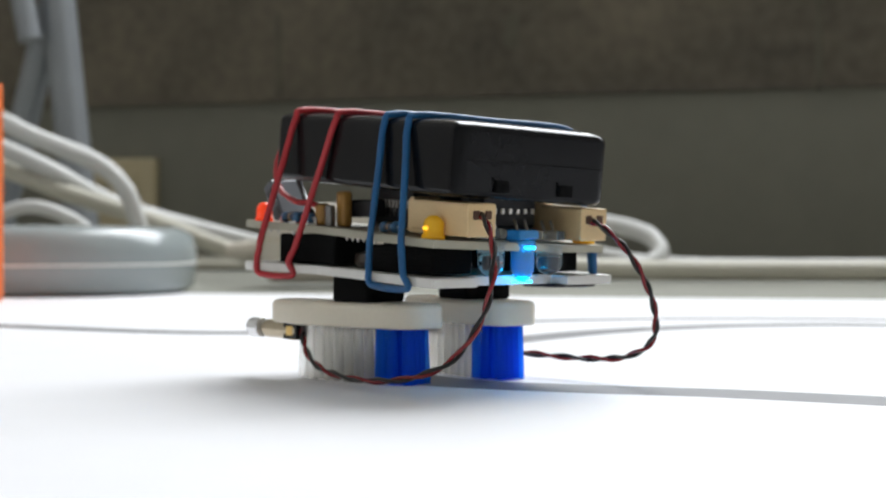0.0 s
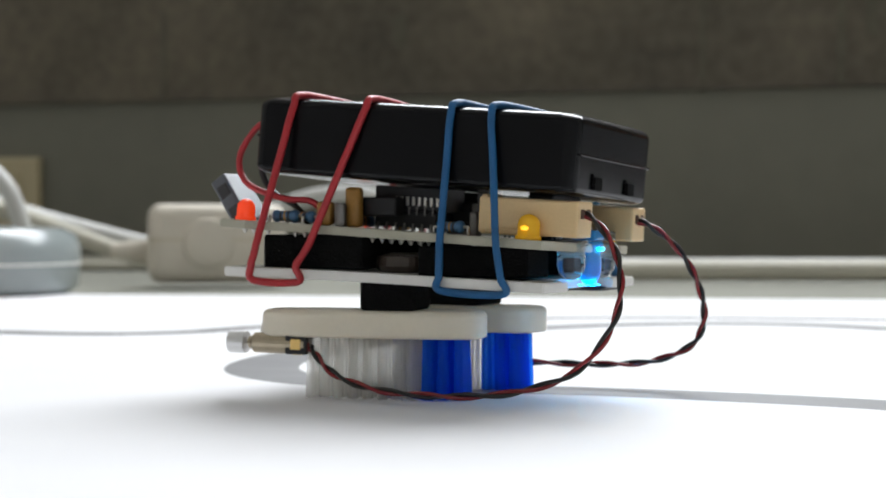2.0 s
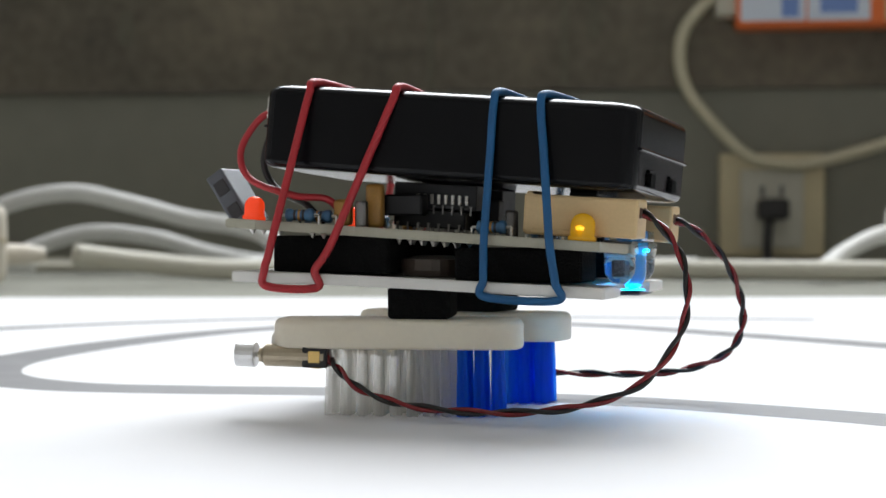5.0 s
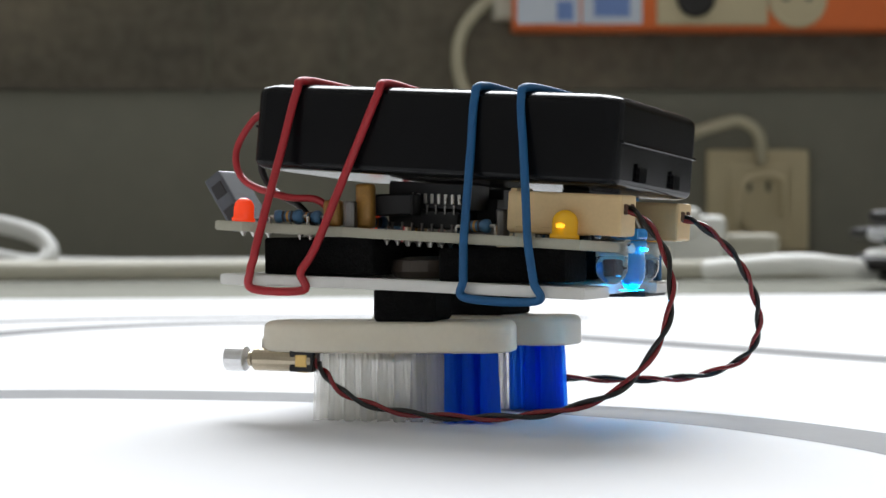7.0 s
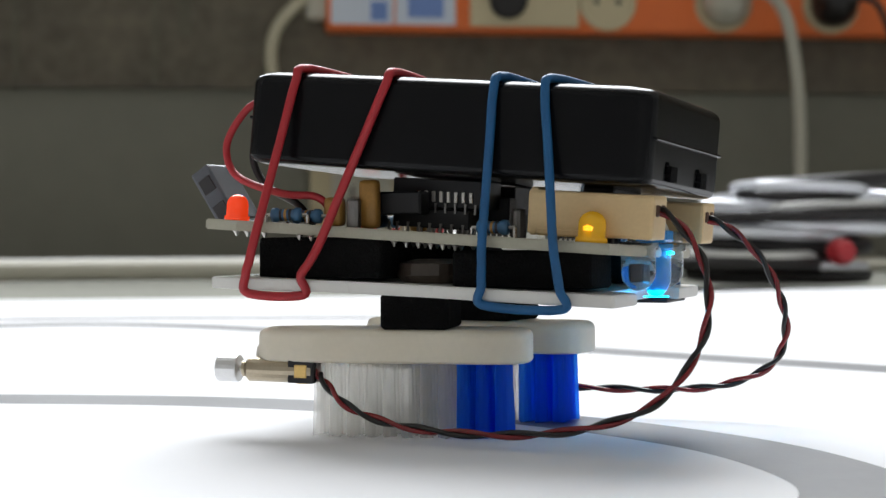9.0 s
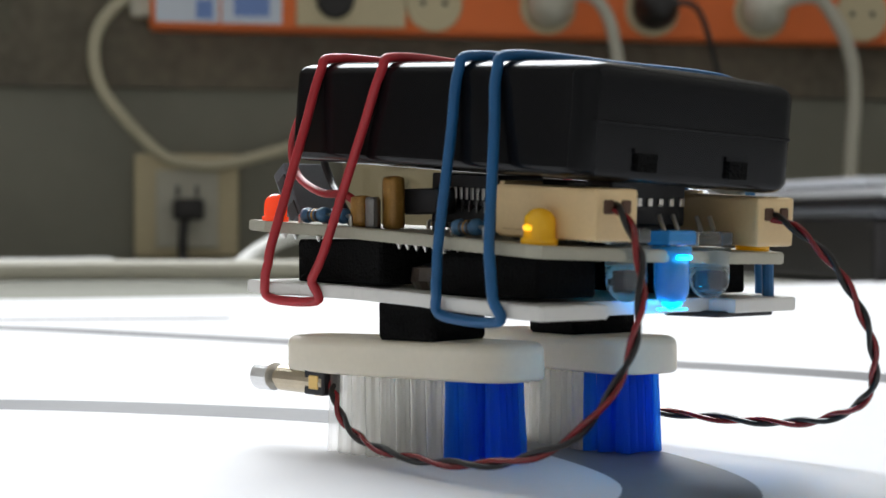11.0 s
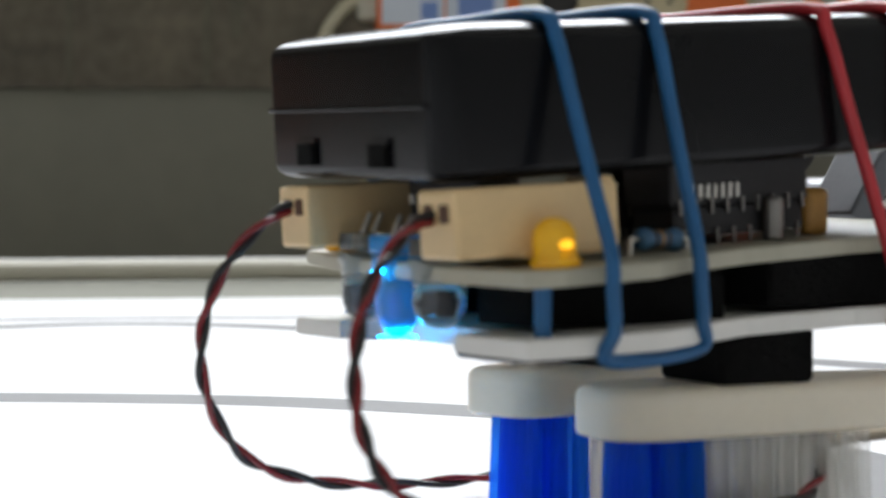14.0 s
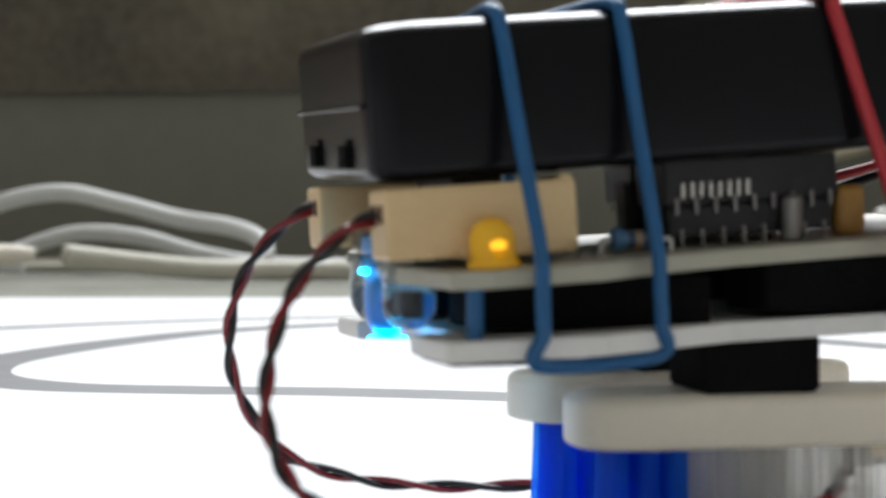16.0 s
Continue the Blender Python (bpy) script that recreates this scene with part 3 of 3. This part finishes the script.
def build_robot():
    battery_box()
    deck()
    led(24, -17.2, 0.0020, 0.0045, LED_Y, LED_YC, "yellow_led", "yellow light emitting diode")
    led(23, 21.6, 0.0020, 0.0045, LED_Y, LED_YC, "yellow_led", "yellow light emitting diode")
    led(-32.5, -19.7, 0.0017, 0.0040, LED_R, None, "red_led", "lit red light emitting diode")
    led(-30.5, 21.5, 0.0017, 0.0040, LED_R, None, "red_led", "lit red light emitting diode")
    connector(13.5, 32.5, -12.3)
    connector(14.3, 32.0, 16.2)
    dip_chip(-6, -2.5, 13, 7.5, 3.0, 0, 7)
    dip_chip(-5, -2.2, 15, 8, 4.4, 3.2, 9)
    socket = part("chip_socket", box(0.0085, 0.0035, 0.0036, 0.0003, 1, at=on_board(-10.0, -8.6, 4.2)), CHIP, robot, "black socket block")
    dip_chip(1.0, 2.8, 6, 3, 5.4, 0, 6)
    for i in range(8):
        part("contact", box(0.0006, 0.0003, 0.0017, 0.0001, 1, at=on_board(-7.8 + 1.25 * i, -6.35, 5.6)), STEEL, socket)
        part("contact", box(0.0005, 0.0003, 0.0016, 0.0001, 1, at=on_board(-4.8 + 0.95 * i, 13.35, 5.4)), STEEL, socket)
    dip_chip(18, 2, 13, 9, 2.6, 0, 6, 90)
    pin_header(20.5, 2.0, 13.4)
    dip_chip(-5.5, 9.6, 17, 7, 3.0, 0, 8)
    dip_chip(-5.5, 9.2, 18, 8, 4.4, 3.0, 9)
    for x, y, a, c in ((-25, -17.5, 8, RESB), (-22.5, -15.5, 0, RESB), (8.5, -16, 0, RESB), (8.0, 17, 0, RESB), (-25, 18, 0, RESB), (-20, 3, 70, RESB)):
        resistor(x, y, a, c)
    for x, y, h in ((-18.5, -14, 4.5), (-13.5, -12, 7.5), (-16, 12, 5)):
        p = on_board(x, y)
        part("capacitor", box(0.0030, 0.0024, h * MM, 0.0008, 2, at=p + Vector((0, 0, h / 2 * MM))), AMBER, robot, "amber ceramic capacitor", smooth=True)
    for x, y in ((-15, -14.5), (-9, 14), (9.5, -8)):
        p = on_board(x, y)
        part("crystal_can", turned([(0.0010, 0), (0.0011, 0.0003), (0.0011, 0.0040), (0.0009, 0.0044)], 12, Matrix.Translation(p)), PIN, robot, "small dull metal can")
    sw = part("slide_switch", box(0.0036, 0.0080, 0.0105, 0.0004, 2, m=Matrix.Translation(on_board(-41.2, -8, 3.6)) @ Matrix.Rotation(radians(-33), 4, "Y")), GREYSW, robot, "grey metal slide switch leaning outwards")
    for z in (-0.0026, 0.0022):
        part("switch_slot", box(0.0004, 0.0042, 0.0026, 0.0001, 1, m=Matrix.Translation(on_board(-41.2, -8, 3.6)) @ Matrix.Rotation(radians(-33), 4, "Y") @ Matrix.Translation((-0.0018, 0, z))), DIE, sw)
        part("switch_slot", box(0.0024, 0.0004, 0.0026, 0.0001, 1, m=Matrix.Translation(on_board(-41.2, -8, 3.6)) @ Matrix.Rotation(radians(-33), 4, "Y") @ Matrix.Translation((0, -0.0040, z))), DIE, sw)
    sensor(27.5, -6.0)
    sensor(28.0, 1.4, True)
    sensor(27.5, 8.6)
    # Upright rod added to stand in for a stretch of the blue band.
    part("blue_band_rod", rod(on_plate(25, 22.5), on_board(25, 22.5, -1.6), 0.0008, 10), BLUE, robot)
    # Thin dark slab put in for the shade beneath the plate's front.
    part("plate_shade", box(0.010, 0.0105, 0.0008, 0.0003, 2, at=on_plate(22, 16, -2.2)), CHIP, robot, "thin dark slab put in as shade under the plate")
    brush((11.5, -8.2), (-29.4, -17.0), 30.4, 3.2, 10.4)
    brush((13.3, 13.0), (-26.5, 16.6), 30.2, 2.1, 11.4)
    pager_motor((-19.6, -18.6, 9.8), (-35.4, -20.9, 10.1), -0.014)
    pager_motor((-17.4, 10.4, 9.8), (-33.4, 9.8, 10.1), 0.017)
    wire_pair([(29.5, -12.8, 33.8), (34, -13.0, 33.2), (39, -14.8, 28.0), (41, -16.7, 21.2), (39.8, -18.6, 14), (34.5, -21, 7), (26, -22.8, 3.6), (16, -23.6, 2.2), (5, -23.4, 2.0), (-5, -22.6, 2.8), (-13, -21, 5.0), (-17.8, -19.4, 8.4), (-19.4, -18.6, 9.8)], 8.5)
    wire_pair([(29.5, 15.4, 32.4), (34, 15.8, 32.0), (39.5, 17.8, 27.2), (42.5, 20.2, 20.8), (43, 22.4, 14.4), (40, 24.2, 9), (32, 25.3, 5.6), (22, 24.8, 4.6), (10, 23.6, 4.6), (-4, 22.6, 5), (-12, 18, 7), (-17.2, 10.6, 9.8)], 9)
    for y, dz, material, label in ((-13.6, 0, RED, "red battery lead"), (-10.4, -0.8, BLKW, "black battery lead")):
        e = bat(-31.5, y, 10.2 + dz)
        path = [e, e + Vector((-4, -0.4, -1.5)), e + Vector((-7.5, -0.8, -7)), e + Vector((-5.5, -1.2, -12.0)), on_board(-27, y - 1.8, 4.6) / MM, on_board(-21.5, y - 1.0, 4.4) / MM, on_board(-19.6, y, 2.5) / MM, on_board(-19.4, y, 0) / MM]
        if material is BLKW:
            path = [e, e + Vector((-3, 0, -2)), e + Vector((-5, 0, -8)), e + Vector((-2.5, 0, -12.6)), on_board(-26, y - 2, 3.2) / MM, on_board(-23, y - 2, 0) / MM]
        part("battery_lead", tube(smooth_path([Vector(p) * MM for p in path], 10), 0.00062, 8), material, robot, label)
    band_loop(((-24.2, -28.6), (-8.9, -20.8)), ((-22, -29), (-12, -19)), RED, "red rubber band holding the battery case")
    band_loop(((8.6, 8.8), (16.6, 20.9)), ((9.0, 8.4), (20.3, 20.0)), BLUE, "dark blue rubber band holding the battery case")


build_robot()

# ---- things along the back of the table ----


def cable(pts, r, material, label, name="cable", category="cable"):
    return tagged(part(name, tube(smooth_path(pts, 12), r, 8), material), label, category)


def outlet(x, z, plug, label):
    o = empty("wall_outlet", pose(x, WALL_Y, z), label=label, category="wall outlet", group="outlets along the wall")
    s = 0.087
    part("cover_plate", box(s, 0.010, s, 0.003, 2, at=(0, -0.0052, 0)), BEIGE, o)
    part("inner_frame", box(0.052, 0.004, 0.066, 0.0015, 2, at=(0, -0.0118, -0.003)), CORD if plug else BEIGE, o)
    for dx in (-0.008, 0.008):
        part("slot", box(0.003, 0.001, 0.009, at=(dx, -0.0141, 0.012)), DIE, o)
    return o


outlet(0.0888, 0.0484, True, "yellowed square wall outlet with a black plug")
outlet(0.268, 0.0529, False, "yellowed square wall outlet with a cord plugged in")
outlet(-0.872, 0.053, False, "yellowed square wall outlet behind the cables")
pl = tagged(part("black_plug", join(box(0.026, 0.022, 0.018, 0.004, 2, at=(0.089, WALL_Y - 0.026, 0.045)), tube(smooth_path([(0.086, WALL_Y - 0.030, 0.040), (0.084, WALL_Y - 0.034, 0.02), (0.084, WALL_Y - 0.036, 0.005), (0.084, WALL_Y - 0.05, 0.003)], 8), 0.0042, 8)), BLKW), "black plug with a drooping cord", "plug")
cable([(0.262, WALL_Y - 0.013, 0.028), (0.250, WALL_Y - 0.03, 0.035), (0.250, WALL_Y - 0.03, 0.062), (0.262, WALL_Y - 0.025, 0.072), (0.285, WALL_Y - 0.025, 0.070), (0.288, WALL_Y - 0.02, 0.04)], 0.003, BEIGE, "short beige cord looped at an outlet")
cable([(0.066, WALL_Y - 0.03, 0.232), (0.040, WALL_Y - 0.03, 0.221), (0.018, WALL_Y - 0.03, 0.198), (0.012, WALL_Y - 0.03, 0.172), (0.018, WALL_Y - 0.03, 0.145), (0.036, WALL_Y - 0.03, 0.120), (0.062, WALL_Y - 0.025, 0.094), (0.080, WALL_Y - 0.022, 0.085), (0.120, WALL_Y - 0.022, 0.083),
       (0.19, WALL_Y - 0.022, 0.102), (0.235, WALL_Y - 0.022, 0.117), (0.252, WALL_Y - 0.022, 0.119), (0.266, WALL_Y - 0.022, 0.108), (0.270, WALL_Y - 0.016, 0.085)], 0.0052, AGED, "thick off white power cord sagging along the wall")

# the orange power strip on the board wall
strip = empty("power_strip", pose(0.0575, WALL_Y - 0.006, 0.190), label="orange power strip with white sockets and plugs on the wall", category="power strip")
SL = 0.86
part("strip_body", box(SL, 0.036, 0.060, 0.004, 2, at=(SL / 2, -0.018, 0.034)), ORANGE, strip)
part("cord_gland", box(0.020, 0.022, 0.024, 0.004, 2, at=(-0.006, -0.018, 0.026)), CORD, strip)
part("label", box(0.052, 0.001, 0.034, at=(0.030, -0.0366, 0.026)), LABEL, strip, "pale printed label")
part("label_mark", box(0.014, 0.0006, 0.016, 0.0002, 1, at=(0.044, -0.0374, 0.020)), LABELB, strip)
part("label", box(0.050, 0.001, 0.034, at=(0.083, -0.0366, 0.026)), LABEL, strip, "pale printed label with a blue field")
part("label_mark", box(0.030, 0.0006, 0.026, 0.0002, 1, at=(0.083, -0.0374, 0.028)), LABELB, strip)
part("switch_panel", box(0.092, 0.004, 0.044, 0.001, 1, at=(0.166, -0.038, 0.030)), BEIGE, strip)
part("switch", turned([(0.016, 0), (0.016, 0.004), (0.013, 0.006)], 24, Matrix.Translation((0.152, -0.040, 0.030)) @ Matrix.Rotation(radians(90), 4, "X")), BLKW, strip, "round black switch")
for x in (0.237, 0.337, 0.431, 0.531, 0.627, 0.722):
    so = part("socket", turned([(0.0245, 0), (0.0245, 0.002), (0.0225, 0.003), (0.0205, 0.0022), (0.004, 0.002)], 32, Matrix.Translation((x, -0.036, 0.030)) @ Matrix.Rotation(radians(90), 4, "X")), BEIGE, strip, "round cream socket")
    for s in (-1, 1):
        part("socket_hole", turned([(0.0026, 0), (0.0024, 0.0006)], 12, Matrix.Translation((x + s * 0.0095, -0.0384, 0.030)) @ Matrix.Rotation(radians(90), 4, "X")), DIE, so)


def plug(x, material, label, drop, r):
    w = 0.0575 + x
    q = empty("power_plug", pose(w, WALL_Y - 0.046, 0.220), label=label, category="plug", group="plugs in the power strip")
    part("plug_body", turned([(0.019, 0), (0.0195, 0.012), (0.014, 0.026), (0.008, 0.034)], 24, Matrix.Rotation(radians(90), 4, "X")), material, q, smooth=True)
    part("plug_cord", tube(smooth_path([(0.0, -0.030, 0.0)] + [(a, b, c) for a, b, c in drop], 12), r, 8), material, q)


plug(0.337, CORD, "off white plug with a bent cord", [(0.02, -0.040, 0.006), (0.038, -0.036, -0.006), (0.05, -0.03, -0.035), (0.06, -0.02, -0.10), (0.06, -0.02, -0.215)], 0.0055)
plug(0.431, BLKW, "black plug with a thin black cord", [(0.025, -0.04, -0.004), (0.044, -0.035, -0.05), (0.060, -0.03, -0.11), (0.072, -0.03, -0.17), (0.080, -0.03, -0.214)], 0.0026)
plug(0.531, CORD, "off white plug with a thick drooping cord", [(0.02, -0.044, 0.008), (0.042, -0.040, 0.002), (0.066, -0.035, -0.035), (0.074, -0.03, -0.075), (0.071, -0.03, -0.13), (0.068, -0.03, -0.212)], 0.006)

# ivory adapter block and its flex
ad = empty("power_adapter", pose(-0.372, 0.87, 0, 0, 0, 23), label="ivory plastic power adapter block lying on the table", category="adapter")
part("adapter_body", box(0.074, 0.045, 0.043, 0.009, 4, at=(-0.0045, 0.0225, 0.0218)), TAN, ad, smooth=True)
part("adapter_seam", box(0.0743, 0.0453, 0.0006, 0.0, at=(-0.0045, 0.0225, 0.024)), BEIGE, ad)
part("round_boss", turned([(0.0135, 0), (0.0135, 0.0012), (0.012, 0.0018), (0.004, 0.0016)], 32, Matrix.Translation((-0.009, 0.0004, 0.022)) @ Matrix.Rotation(radians(90), 4, "X")), TAN, ad, smooth=True)
part("flex_sleeve", turned([(0.006, 0), (0.0055, 0.012), (0.0035, 0.022)], 14, Matrix.Translation((0.031, 0.022, 0.016)) @ Matrix.Rotation(radians(90), 4, "Y")), TAN, ad)
part("flex_sleeve", turned([(0.006, 0), (0.0055, 0.012), (0.0035, 0.022)], 14, Matrix.Translation((-0.040, 0.022, 0.018)) @ Matrix.Rotation(radians(-90), 4, "Y")), TAN, ad)
cable([(-0.315, 0.91, 0.016), (-0.29, 0.93, 0.012), (-0.25, 0.96, 0.007), (-0.20, 0.98, 0.006), (-0.12, 1.0, 0.006), (0.0, 1.02, 0.006), (0.15, 1.0, 0.006), (0.30, 1.05, 0.006)], 0.006, CORD, "off white flex lying along the table")
cable([(-0.50, 1.12, 0.006), (-0.465, 1.11, 0.022), (-0.43, 1.1, 0.044), (-0.385, 1.1, 0.053), (-0.345, 1.1, 0.046), (-0.305, 1.1, 0.036), (-0.27, 1.09, 0.031), (-0.248, 1.08, 0.024), (-0.241, 1.07, 0.013), (-0.255, 1.06, 0.006), (-0.31, 1.05, 0.006)], 0.0058, WCABLE, "pale cable rising in a loop")
cable([(-0.44, 1.14, 0.010), (-0.39, 1.14, 0.026), (-0.34, 1.13, 0.024), (-0.29, 1.12, 0.012), (-0.23, 1.10, 0.006), (-0.08, 1.10, 0.006), (0.02, 1.12, 0.006)], 0.0055, WCABLE, "pale cable lying on the table")
cable([(-0.75, 1.16, 0.0015), (-0.4, 1.22, 0.0015), (0.0, 1.2, 0.0015), (0.3, 1.25, 0.0015), (0.7, 1.24, 0.0015), (1.2, 1.2, 0.0015)], 0.004, CORD, "pale cable along the back of the table")
cable([(-0.8, 1.38, 0.001), (-0.3, 1.40, 0.001), (0.1, 1.38, 0.001), (0.5, 1.41, 0.001), (1.2, 1.4, 0.001)], 0.0035, CORD, "thin pale cable against the wall")

# the pale disc, steel stand, orange box and thick cables
disc = empty("round_base", pose(-0.4575, 0.722, 0), label="pale grey round plastic base lying on the table", category="base")
part("base_body", turned([(0.064, 0), (0.068, 0.003), (0.069, 0.019), (0.067, 0.027), (0.060, 0.0308), (0.02, 0.0318)], 64), DISC, disc, smooth=True)
part("base_rim", turned([(0.0693, 0.0135), (0.0693, 0.0145)], 64), WHITEP, disc)
obx = tagged(part("orange_case", box(0.030, 0.026, 0.09, 0.003, 2, at=(-0.4247, 0.600, 0.0452)), ORANGE), "orange plastic case standing on the table", "case")
st = empty("steel_stand", pose(-0.733, 1.15, 0), label="grey painted steel stand with crossed legs", category="stand")
part("leg", rod((0.035, 0, 0.0), (-0.012, 0, 0.40), 0.013, 16), METAL, st)
part("leg", rod((-0.07, 0.03, 0.0), (0.012, 0.0, 0.22), 0.011, 16), METAL, st)
part("leg", rod((0.0, -0.02, 0.17), (-0.05, -0.02, 0.40), 0.009, 16), METAL, st)
part("foot", box(0.14, 0.06, 0.012, 0.003, 2, at=(-0.015, 0.01, 0.006)), METAL, st)
cable([(-0.698, 0.84, 0.135), (-0.608, 0.87, 0.102), (-0.568, 0.88, 0.083), (-0.540, 0.90, 0.069), (-0.523, 0.905, 0.053), (-0.516, 0.91, 0.03), (-0.512, 0.92, 0.0075)], 0.00533, WCABLE, "thick white cable arching down to the table")
cable([(-0.718, 0.86, 0.12), (-0.618, 0.893, 0.084), (-0.578, 0.907, 0.066), (-0.548, 0.935, 0.045), (-0.508, 0.98, 0.028), (-0.448, 1.0, 0.014), (-0.378, 1.02, 0.0075)], 0.0055, WCABLE, "thick white cable running down to the table")
cable([(-0.718, 0.87, 0.10), (-0.618, 0.90, 0.070), (-0.568, 0.91, 0.052), (-0.518, 0.93, 0.034), (-0.478, 0.945, 0.018), (-0.438, 0.95, 0.0075)], 0.00516, CORD, "pale cable crossing over the others")
cable([(-0.578, 0.83, 0.030), (-0.548, 0.84, 0.042), (-0.523, 0.85, 0.034), (-0.508, 0.86, 0.018), (-0.493, 0.88, 0.006)], 0.00387, WCABLE, "short white cable loop behind the round base")

# white plug block and the bundle of cables
wp = empty("white_plug_block", pose(0.161, 1.12, 0), label="white plastic plug block with a pale cable", category="plug")
part("block_body", box(0.036, 0.036, 0.038, 0.006, 3, at=(0, 0, 0.0192)), WHITEP, wp, smooth=True)
part("plug_cap", box(0.026, 0.026, 0.018, 0.005, 3, at=(-0.012, -0.012, 0.034)), WHITEP, wp, smooth=True)
part("side_block", box(0.034, 0.030, 0.026, 0.005, 3, at=(0.036, 0.004, 0.0135)), CORD, wp, smooth=True)
cable([(0.143, 1.10, 0.028), (0.124, 1.08, 0.024), (0.105, 1.06, 0.015), (0.094, 1.04, 0.008), (0.085, 1.02, 0.0055)], 0.0055, WHITEP, "bright white cable dropping from a plug")
cable([(0.14, 0.93, 0.008), (0.18, 0.90, 0.012), (0.205, 0.90, 0.010), (0.225, 0.92, 0.008)], 0.0055, WHITEP, "short thick white cable on the table")
coil = empty("cable_coil", pose(0.277, 0.93, 0), label="tangled coil of black and silver cables with a red plug", category="cable coil")
rng = random.Random(5)
for i in range(15):
    z = 0.005 + i * 0.0036
    rx, ry = 0.052 - 0.0006 * i + rng.uniform(-0.012, 0.008), 0.030 + rng.uniform(-0.010, 0.008)
    cx, cy = 0.003 * max(i - 6, 0) + rng.uniform(-0.010, 0.010), rng.uniform(-0.008, 0.008)
    lift, phase, squash = rng.uniform(0.001, 0.004), rng.uniform(0, 6.28), rng.uniform(0.05, 0.25)
    pts = [(cx + rx * math.cos(a) * (1 + squash * math.sin(2 * a + phase)), cy + ry * math.sin(a), max(0.004, z + lift * math.sin(a + phase))) for a in np.linspace(0, 5.76, 11)]
    part("cable_turn", tube(smooth_path(pts, 6, True), (0.0036, 0.0027, 0.0042)[i % 3], 8, True), (BLKW, SILVER, BLKW, WHITEP, SILVER, BLKW, SILVER)[i % 7], coil)
part("red_plug", turned([(0.007, 0), (0.0075, 0.006), (0.005, 0.014)], 16, Matrix.Translation((0.028, -0.034, 0.018)) @ Matrix.Rotation(radians(90), 4, "X")), RED, coil, "small red plug")

# black boxes stacked at the side
for nm, lab, m, sx, sy, sz in (("black_equipment_case", "flat black equipment case with a silver top edge", pose(0.60, 1.03, 0.0, 0, 0, 3), 0.34, 0.22, 0.040),
                               ("black_laptop", "closed black laptop with a silver lid", pose(0.555, 1.02, 0.0419, 0, 0, 3), 0.23, 0.19, 0.010),
                               ("silver_tablet", "thin silver tablet lying on a laptop", pose(0.525, 1.03, 0.0537, 0, 0, 3), 0.15, 0.13, 0.0055)):
    e = empty(nm, m, label=lab, category=nm.split("_")[1])
    part("body", box(sx, sy, sz - 0.004, 0.003, 2, at=(0, 0, (sz - 0.004) / 2)), BLKW, e)
    part("lid", box(sx + 0.001, sy + 0.001, 0.0055, 0.002, 2, at=(0, 0, sz - 0.0012)), SILVER if "black_e" not in nm else GREYSW, e)

# ---- motion ----
ROBOT_ROWS = [
    (0.0, -0.1240, 0.3376, -32.9, 0.02, 0.05),
    (0.5, -0.1180, 0.3360, -25.5, 0.03, -0.01),
    (1.0, -0.1114, 0.3318, -24.0, 0.02, -0.03),
    (1.5, -0.0996, 0.3203, -15.5, -0.03, 0.05),
    (2.0, -0.0905, 0.3178, -10.4, -0.03, 0.01),
    (2.5, -0.0818, 0.3158, -13.6, -0.12, 0.16),
    (3.0, -0.0726, 0.3143, -10.6, 0.23, -0.05),
    (3.5, -0.0629, 0.3133, -6.0, -0.12, 0.07),
    (4.0, -0.0538, 0.3121, -12.4, -0.19, 0.12),
    (4.2, -0.0493, 0.3086, -12.2, 0.01, -0.05),
    (6.3, -0.0081, 0.2984, -12.0, -0.03, -0.05),
    (6.5, -0.0038, 0.2970, -18.6, -0.08, 0.07),
    (7.0, 0.0050, 0.2942, -26.3, -0.31, -0.81),
    (7.5, 0.0120, 0.2889, -19.5, -0.01, -0.16),
    (8.0, 0.0214, 0.2845, -36.0, -0.41, -0.06),
    (8.2, 0.0229, 0.2817, -28.1, 0.07, -0.15),
    (10.3, 0.0548, 0.2516, -55.9, 0.09, -0.40),
    (10.5, 0.0551, 0.2464, -65.9, 0.06, -0.70),
    (11.0, 0.0601, 0.2353, -64.4, 0.08, -0.53),
    (11.5, 0.0623, 0.2250, -79.9, 0.28, -0.33),
    (12.0, 0.0636, 0.2115, -86.9, 0.74, -0.13),
    (12.5, 0.0590, 0.2000, -107.0, 0.17, 0.50),
    (13.0, 0.0493, 0.1890, -130.8, 0.27, 0.72),
    (13.5, 0.0424, 0.1852, -151.0, -0.05, 0.33),
    (14.0, 0.0334, 0.1851, -154.0, -0.10, 0.12),
    (14.5, 0.0227, 0.1848, -160.7, -0.14, -0.11),
    (15.0, 0.0146, 0.1840, -153.2, 0.02, 0.20),
    (15.5, 0.0067, 0.1828, -162.0, -0.19, 0.66),
    (16.0, -0.0004, 0.1810, -158.4, 0.00, 0.24),
]


def motions():
    walk(robot, [(t, pose(x, y, 0, tip, lean, a)) for t, x, y, a, tip, lean in ROBOT_ROWS])


motions()
